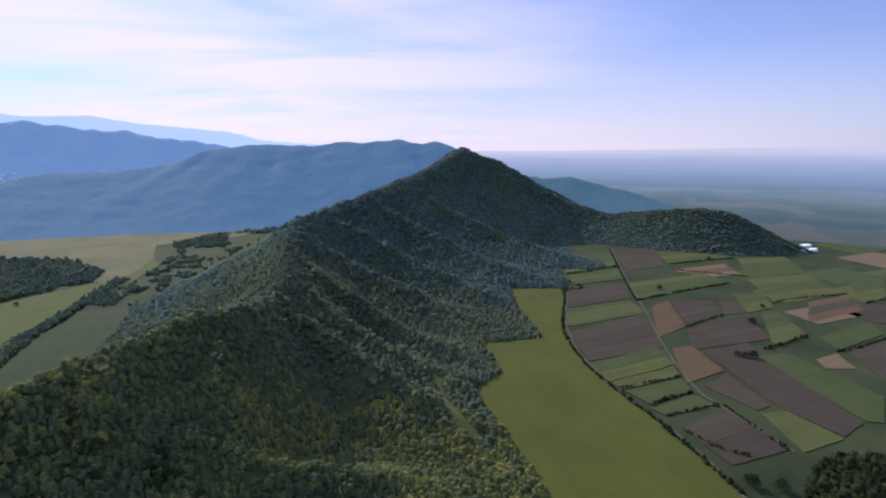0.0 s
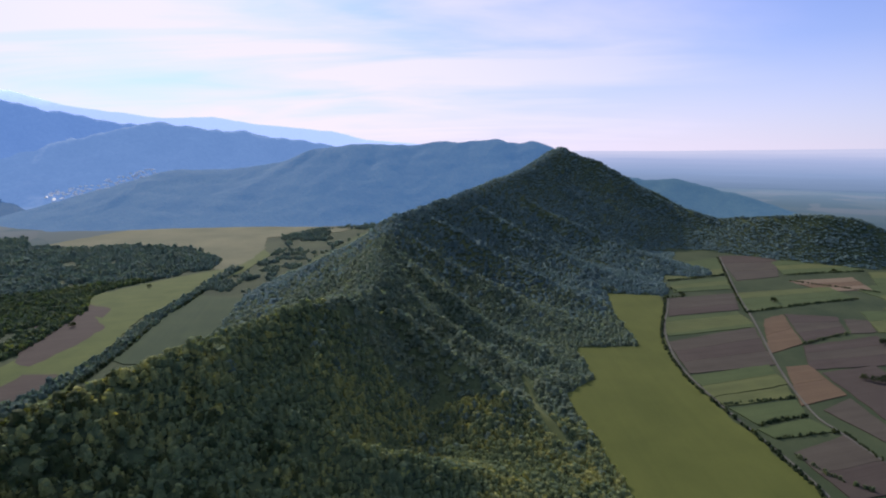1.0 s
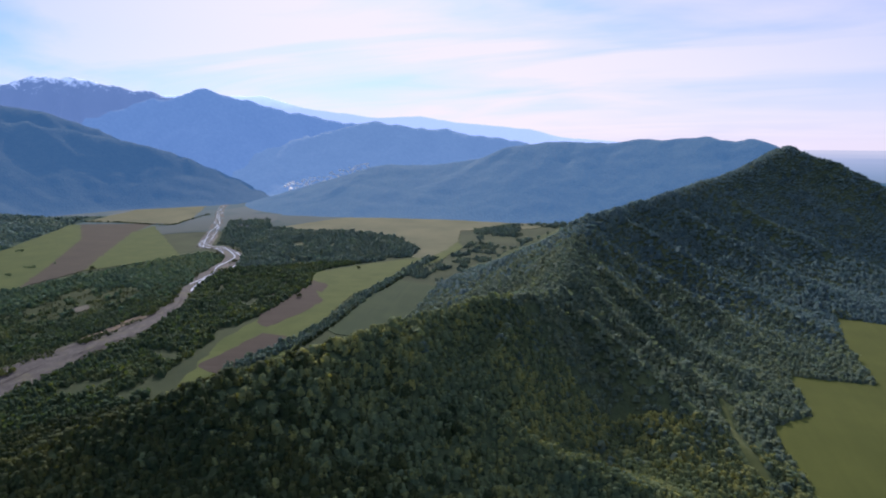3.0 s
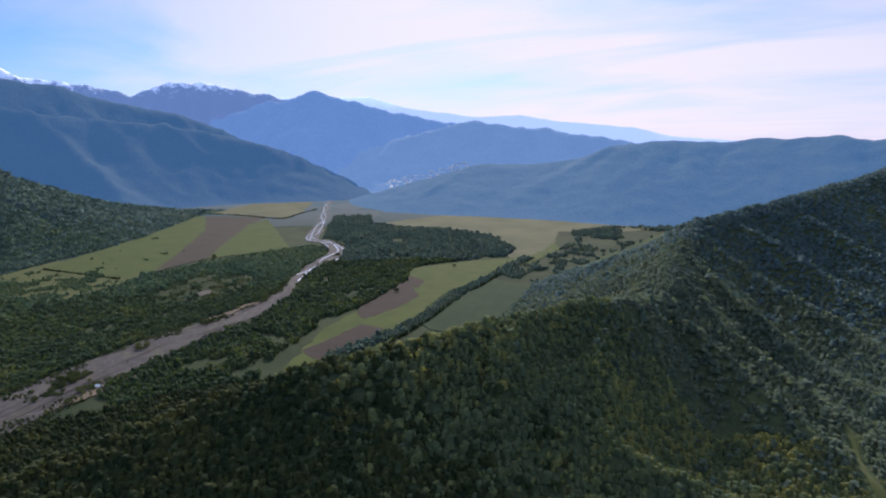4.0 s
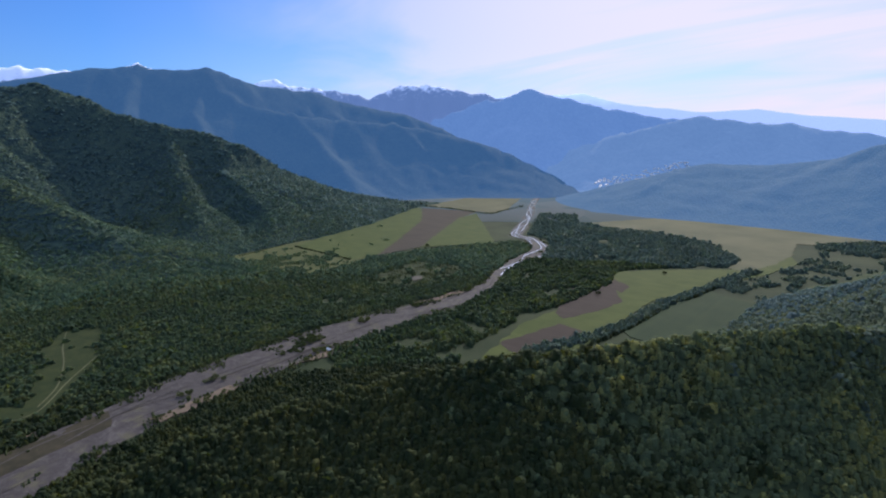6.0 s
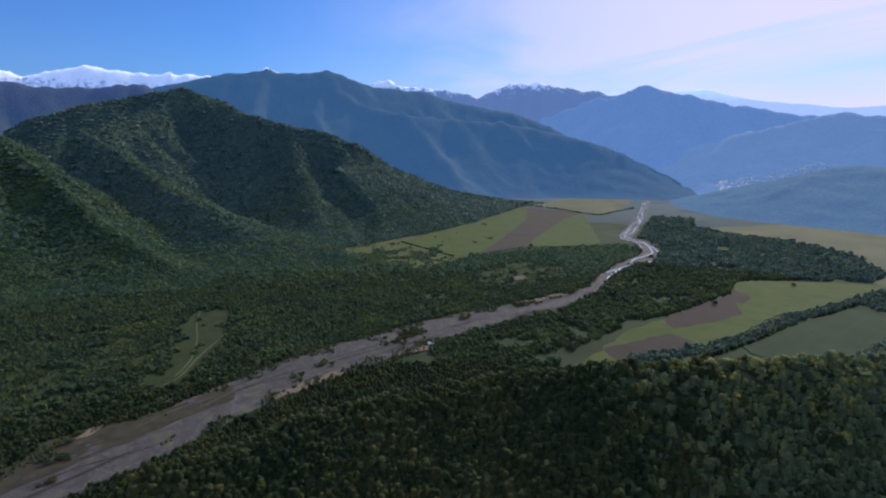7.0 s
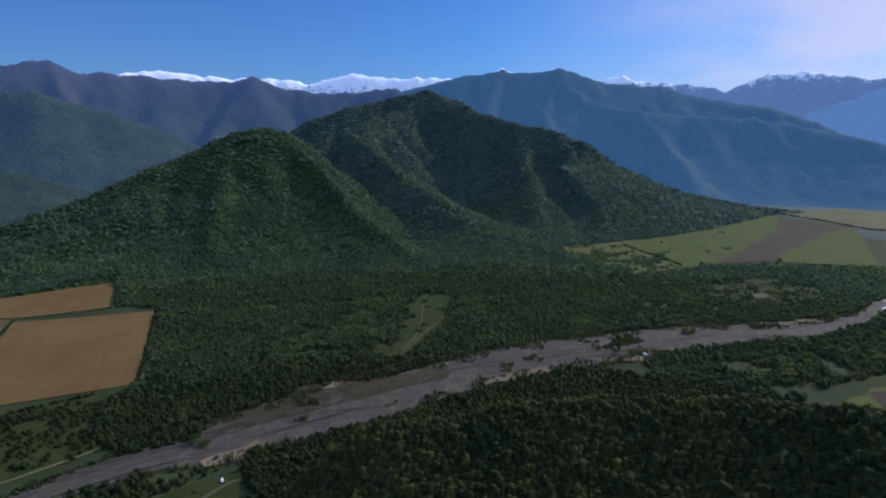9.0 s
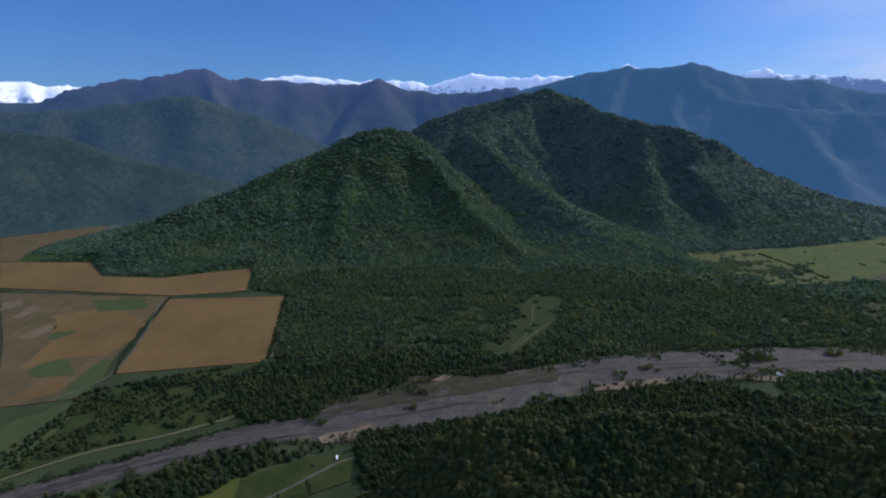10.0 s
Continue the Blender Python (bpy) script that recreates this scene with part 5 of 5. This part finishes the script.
def hedge(pts, size, seed, label="dark ragged hedge between fields", thick=1.0, fill=0.75):
    """Bushes of uneven height along a line, with gaps."""
    rnd = np.random.default_rng(seed)
    line = along([(x, y, 0) for x, y in pts], size * 1.1)
    line = line[rnd.random(len(line)) < fill]
    x, y = line[:, 0] + rnd.normal(size=len(line)) * thick, line[:, 1] + rnd.normal(size=len(line)) * thick
    r = size * rnd.uniform(0.5, 1.25, len(line))
    p, f = crowns(x, y, np.maximum(land(x, y), 0) + 0.4 + r * 0.55, r, FINE, rnd)
    me = raw_mesh("hedge", p, f)
    me.materials.append(M["leaf_scrub"] if seed % 3 == 0 else M["leaf_valley"])
    tagged(new("hedge", me), label, "hedge", "hedges between the fields")


for k, (pts, size) in enumerate((
        ([(256, 1130), (240, 1050), (208, 917), (198, 850), (197, 770), (203, 700), (217, 645), (235, 580), (250, 502), (262, 432)], 2.6),
        ([(256, 1130), (300, 1160), (272, 1240)], 3.0), ([(223, 650), (268, 668), (315, 686)], 2.0), ([(246, 605), (275, 622), (309, 637)], 2.2), ([(253, 577), (285, 590), (322, 604)], 1.8),
        ([(259, 546), (277, 512), (300, 495)], 2.2), ([(330, 602), (338, 550), (346, 506)], 1.6), ([(484, 785), (530, 808), (579, 840)], 3.0), ([(411, 890), (460, 925), (507, 955)], 2.2), ([(583, 772), (643, 797), (700, 828)], 2.4),
        ([(385, 1060), (410, 1195), (447, 1375), (492, 1590)], 2.0), ([(640, 1030), (700, 1060), (830, 1094)], 2.0), ([(385, 1052), (500, 1120), (636, 1188)], 2.2), ([(568, 1330), (640, 1290), (710, 1250)], 2.0), ([(297, 1285), (370, 1325), (447, 1372)], 2.6),
        ([(590, 1395), (700, 1440), (790, 1468)], 2.0), ([(-501, -618), (-560, -662), (-690, -742), (-800, -806)], 0.9), ([(-880, -690), (-812, -800), (-770, -950), (-735, -1160)], 1.1),
        ([(-872, -602), (-740, -530), (-590, -450)], 2.4), ([(-325, -555), (-390, -570), (-450, -600), (-505, -545), (-560, -485)], 2.6), ([(-1500, 200), (-1620, 360), (-1720, 520)], 1.6), ([(-1565, 363), (-1437, 405), (-1321, 444)], 2.4),
        ([(-1360, 647), (-1328, 768), (-1290, 887)], 3.4), ([(-2285, 1128), (-2135, 1199), (-1908, 1257), (-1962, 1376), (-2048, 1544)], 3.4), ([(-735, 1250), (-712, 1091), (-672, 930), (-664, 843), (-608, 691), (-560, 480)], 3.4))):
    hedge(pts, size, 100 + k)


# ---- scrub, tracks and small works beside the river ----
SCRUB = [(-290, -545), (-345, -505), (-400, -445), (-440, -400), (-520, -330), (-560, -440), (-500, -560), (-440, -590), (-330, -570)]
forest("river_scrub", (-600, -600, -250, -300), 6.5, 2.6, lambda x, y: inside(x, y, SCRUB) & (value_noise(x / 22, y / 22, 6, 3) > -0.2), M["leaf_valley"], "scattered grey-green scrub beside the river", True, 21)
forest("river_scrub", (-480, -520, -180, -260), 6.0, 3.2, lambda x, y: inside(x, y, [(-200, -545), (-262, -470), (-335, -408), (-425, -330), (-430, -262), (-400, -290), (-360, -325), (-300, -345), (-230, -400), (-150, -500)]), M["leaf_valley"],
       "woodland strip between lawn and river", True, 22, -0.45)
forest("corner_wood", (280, 300, 560, 540), 6.4, 3.6, lambda x, y: inside(x, y, [(300, 330), (312, 425), (345, 470), (400, 498), (436, 492), (480, 530), (560, 540), (560, 330)]), M["leaf_valley"], "dark wood at the corner of the fields", True, 23)
def river_edge(x, y):
    """Ragged green fringes along both sides of the gravel."""
    k = np.argmin((x[:, None] - river_line[None, :, 0]) ** 2 + (y[:, None] - river_line[None, :, 1]) ** 2, axis=1)
    o = np.hypot(x - river_line[k, 0], y - river_line[k, 1]) / (river_line[k, 2] / 2)
    return (o < 1.25) & (o + 0.9 * value_noise(x / 26, y / 26, 41, 3) > 0.92)


forest("bank_scrub", (-1300, -560, -250, 1100), 4.6, 1.7, river_edge, M["leaf_scrub"], "low grey-green scrub fringing the river gravel", False, 24)
flat_piece("river_bank", DRY_BANK, 0.55, M["dry_bank"], "dry grassy bank between wood and river gravel", "bank", edge=5)
flat_piece("lawn", LAWN, 0.35, M["rank_grass"], "mown green lawn beside a gravel track", "lawn", edge=3)
flat_piece("meadow_patch", [(-270, -320), (-330, -345), (-360, -322), (-318, -300)], 0.45, M["pasture"], "yellow-green patch of grass by the track", "lawn", edge=3)
forest("glade_scrub", (-1240, -380, -680, 680), 5.2, 1.5, lambda x, y: sum(inside(x, y, g) for g, bare in GLADES[1:]).astype(bool) & (value_noise(x / 18, y / 18, 33, 2) > -0.1), M["leaf_scrub"], "loose yellow-green scrub in the woodland glades", False, 29)
for g, bare in GLADES:
    flat_piece("glade", g, 0.3, M["glade"], "grassy glade in the woodland", "clearing", edge=9)
ribbon("hill_clearing", [(-15, 650, 5), (-5, 622, 6), (3, 590, 6), (8, 562, 8), (18, 538, 9), (34, 516, 6)], 5.0, 7, lambda x, y, u: np.maximum(ridge_only(x, y), 0.0) + 0.9 - 0.5 * u * u, M["olive"], "narrow grassy clearing on the wooded slope", "clearing", 0.2)
ribbon("gravel_track", [(-300, -312, 3), (-345, -280, 3.2), (-380, -262, 3.4), (-408, -247, 3.4), (-424, -232, 3.2), (-450, -200, 2.6)], 4.0, 5, lambda x, y, u: 0.62 - 0.25 * u * u, M["track"], "pale gravel track leading to the river", "track", 0.1)
ribbon("grass_track", [(-235, -560, 4), (-294, -526, 4), (-351, -490, 4), (-400, -440, 4), (-452, -398, 3)], 5.0, 5, lambda x, y, u: 0.5 - 0.2 * u * u, M["meadow"], "dry grass track along the river bank", "track", 0.15)
ribbon("field_track", [(-425, -625, 4), (-503, -622, 3), (-640, -705, 3), (-795, -806, 3.5), (-850, -730, 3.5), (-886, -690, 3)], 6.0, 5, lambda x, y, u: 0.7 - 0.2 * u * u, M["track"], "pale earth track between fields", "track", 0.15)
ribbon("field_track", [(-903, -592, 4), (-790, -538, 4), (-676, -484, 4), (-596, -449, 4), (-560, -395, 3), (-530, -340, 2.5)], 6.0, 5, lambda x, y, u: 0.7 - 0.2 * u * u, M["track"], "pale earth track along the edge of the wood", "track", 0.2)
ribbon("field_track", [(262, 400, 3), (254, 505, 3), (221, 645, 3), (202, 770, 3), (213, 917, 3), (248, 1060, 3), (264, 1130, 3)], 6.0, 5, lambda x, y, u: 0.7 - 0.2 * u * u, M["track"], "pale earth track along the pasture", "track", 0.2)
ribbon("field_track", [(350, 500, 3), (326, 600, 3), (318, 650, 3), (334, 780, 3.5), (372, 966, 3.5), (390, 1060, 3.5), (414, 1195, 3.5), (452, 1375, 4), (500, 1600, 4)], 6.0, 5, lambda x, y, u: 0.75 - 0.2 * u * u, M["track"], "pale earth road through the fields", "track", 0.2)
ribbon("glade_track", [(-1020, -139, 1.4), (-945, -137, 1.5), (-868, -129, 1.6), (-790, -129, 1.6), (-736, -142, 1.6)], 6.0, 4, lambda x, y, u: 0.6 + 0 * x, M["meadow"], "dry track through the grassy glade", "track", 0.2)
ribbon("glade_track", [(-888, -88, 1.4), (-846, -103, 1.6), (-795, -120, 1.8), (-724, -140, 1.6), (-708, -169, 1.4)], 6.0, 4, lambda x, y, u: 0.66 + 0 * x, M["meadow"], "dry track along the edge of the glade", "track", 0.2)
flat_piece("gravel_pond", [(-1085, 498), (-1085, 529), (-1051, 515), (-1051, 493)], 0.6, M["track"], "small pale bare patch in the woods", "bare ground", edge=3)


# ---- buildings ----
def plaster(name, c, d):
    m, add = material(name)
    n = grain(add, 0.7, 4.0, 0.7)
    return finish(m, add, ramp(add, n, (0.3, c), (0.7, d)), 0.85, (n, 0.2, 0.03))


M["white_wall"] = plaster("white_plaster", (0.60, 0.59, 0.56), (0.78, 0.77, 0.74))
M["grey_roof"] = plaster("grey_sheet_roof", (0.30, 0.31, 0.33), (0.48, 0.49, 0.50))
def sheet_metal(name, c):
    m, add = material(name)
    n = grain(add, 0.5, 3.0, 0.6)
    return finish(m, add, ramp(add, n, (0.3, tuple(0.8 * v for v in c)), (0.7, c)), 0.7, (n, 0.2, 0.02), 0.5, Metallic=0.25)


M["pale_roof"] = sheet_metal("pale_sheet_roof", (0.86, 0.85, 0.85))
M["dark_pane"] = plaster("dark_opening", (0.02, 0.02, 0.025), (0.04, 0.04, 0.05))
M["car_dark"] = plaster("dark_car_paint", (0.02, 0.022, 0.025), (0.035, 0.036, 0.04))
M["car_white"] = plaster("white_van_paint", (0.70, 0.70, 0.70), (0.80, 0.80, 0.80))


def block(bm, x0, y0, z0, x1, y1, z1):
    v = [bm.verts.new((x, y, z)) for z in (z0, z1) for x, y in ((x0, y0), (x1, y0), (x1, y1), (x0, y1))]
    for f in ((3, 2, 1, 0), (4, 5, 6, 7), (0, 1, 5, 4), (1, 2, 6, 5), (2, 3, 7, 6), (3, 0, 4, 7)):
        bm.faces.new([v[i] for i in f])


def house(name, long, wide, wall, rise, roof, label, category, windows=3):
    """A plain house or shed: walls with gables, a saddle roof with eaves, windows and a door."""
    root = tagged(new(name), label, category)
    bm = bmesh.new()
    block(bm, -long / 2, -wide / 2, -1.0, long / 2, wide / 2, wall)
    for s in (-1, 1):
        x = s * (long / 2 - 0.01)
        v = [bm.verts.new(p) for p in ((x, -wide / 2, wall), (x, wide / 2, wall), (x, 0, wall + rise))]
        bm.faces.new(v if s > 0 else v[::-1])
    part("wall", bm, M["white_wall"], root)
    bm = bmesh.new()
    e, t = 0.6, 0.18
    for s in (-1, 1):
        lo, hi = (wide / 2 + e) * s, 0
        zl, zh = wall - rise * e / (wide / 2), wall + rise
        q = [(-long / 2 - e, lo, zl), (long / 2 + e, lo, zl), (long / 2 + e, hi, zh), (-long / 2 - e, hi, zh)]
        low, top = [bm.verts.new(p) for p in q], [bm.verts.new((p[0], p[1], p[2] + t)) for p in q]
        for f in (low[::-1], top, (low[0], low[1], top[1], top[0]), (low[1], low[2], top[2], top[1]), (low[2], low[3], top[3], top[2]), (low[3], low[0], top[0], top[3])):
            bm.faces.new(f)
    part("roof", bm, M[roof], root)
    for s in (-1, 1):
        for k in range(windows):
            x = -long / 2 + long * (k + 0.5) / windows
            bm = bmesh.new()
            block(bm, x - 0.6, s * wide / 2 - 0.04, wall * 0.35, x + 0.6, s * wide / 2 + 0.04, wall * 0.75)
            part("window", bm, M["dark_pane"], root)
    return root


def car(name, paint, long, wide, high, label, places):
    """A vehicle: body with a cabin, glass, and four wheels."""
    root = tagged(new(name), label, "car")
    bm = bmesh.new()
    block(bm, -long / 2, -wide / 2, 0.35, long / 2, wide / 2, high * 0.58)
    block(bm, -long * 0.38, -wide * 0.44, high * 0.58, long * 0.30, wide * 0.44, high)
    bmesh.ops.bevel(bm, geom=bm.edges[:], offset=0.12, segments=2, affect="EDGES")
    part("body", bm, M[paint], root)
    bm = bmesh.new()
    block(bm, -long * 0.34, -wide * 0.45, high * 0.62, long * 0.26, wide * 0.45, high * 0.92)
    part("windows", bm, M["dark_pane"], root, "dark glass")
    for x in (-0.31, 0.31):
        for y in (-0.5, 0.5):
            bm = bmesh.new()
            bmesh.ops.create_cone(bm, cap_ends=True, segments=14, radius1=0.33, radius2=0.33, depth=0.2,
                                  matrix=pose(x * long, y * wide * 0.92, 0.33, 90, 0, 0))
            part("wheel", bm, M["dark_pane"], root)
    for k, (x, y, turn) in enumerate(places):
        if k == 0:
            root.matrix_basis = pose(x, y, 0.62, 0, 0, turn)
        else:
            copy_thing(root, pose(x, y, 0.62, 0, 0, turn))


car("van", "car_white", 5.2, 2.0, 2.2, "white van parked beside the gravel track", [(-412, -252, 30)])
car("car", "car_dark", 4.4, 1.8, 1.5, "dark car parked on the lawn", [(-396, -268, 15)])
house("hut", 7, 5, 2.6, 1.4, "grey_roof", "small pale hut among riverside bushes", "hut", 1).matrix_basis = pose(-744, 206, 0.2, 0, 0, 25)
shed = house("farm_shed", 62, 20, 7, 1.6, "pale_roof", "long white farm shed at the end of the wooded spur", "shed", 6)
shed.matrix_basis = pose(1030, 1588, 0, 0, 0, 20)
for x, y, turn in ((1078, 1626, 20), (1050, 1556, 20), (1010, 1630, 24)):
    copy_thing(shed, pose(x, y, 0, 0, 0, turn))
tagged(shed, group="farm sheds")

M["tan_roof"] = sheet_metal("tan_sheet_roof", (0.80, 0.70, 0.62))
home = house("house", 13, 10, 4.2, 0.9, "tan_roof", "small white village house with a tan sheet roof", "house", 2)
home_grey = house("house", 15, 11, 4.0, 0.9, "pale_roof", "small white village house with a pale sheet roof", "house", 2)
tagged(home, group="village houses"), tagged(home_grey, group="village houses")
az, far = rng.uniform(37.4, 45.8, 9000), rng.uniform(2800, 3660, 9000)
hx, hy = -np.sin(np.radians(az)) * far, np.cos(np.radians(az)) * far
hz = np.maximum(crest_height(hx, hy, NORTH_FOREHILL, ribs=0.42, wave=330.0, rough=24.0, seed=59, hollow=1.1, slant=0.3), 0.3)
bz = crest_height(hx, hy, BACK_RIDGE, ribs=0.16, wave=300.0, rough=8.0, seed=31, hollow=1.1, slant=0.4, soft=60.0)
rise = np.degrees(np.arctan2(hz - 300, far))
good = np.flatnonzero((np.abs(rise + 3.1 + 0.24 * (az - 38.3)) < 1.0) & (bz < hz - 4))[:110]
for k, i in enumerate(good):
    m = pose(hx[i], hy[i], hz[i] - 0.6, 0, 0, rng.uniform(0, 180))
    src = home if k % 2 else home_grey
    if k < 2:
        src.matrix_basis = m
    else:
        copy_thing(src, m)

# the patchwork goes on over the plain
kinds = ("green", "olive", "brown", "tan", "olive", "green", "purple")
for row in range(8):
    for col in range(10):
        w, d = 120 + 16 * row, 80 + 22 * row
        y0 = 900 + row * 118 + row * row * 9
        x0 = 640 + col * w * 1.03 + row * 34 + rng.uniform(-18, 18)
        mid = math.hypot(x0 + w / 2, y0 + d / 2)
        if mid > 2080 or x0 + w / 2 < 0.62 * y0 + 20 and y0 < 1500 or (x0 < 1120 and y0 > 1440) or rng.random() < 0.08 or math.atan2(x0, y0) > radians(52):
            continue
        tilt = rng.uniform(0.35, 0.5)
        q = [(x0, y0), (x0 + w * 0.96, y0 + tilt * w), (x0 + w * 0.96 - 0.18 * d, y0 + tilt * w + d * 0.93), (x0 - 0.18 * d, y0 + d * 0.93)]
        c = kinds[rng.integers(0, len(kinds))]
        flat_piece("field", q, 0.2, M[c], LABELS[c], "field", "fields on the plain", edge=4)
        if rng.random() < 0.35:
            hedge([q[0], q[1]], 2.6, 300 + row * 20 + col)
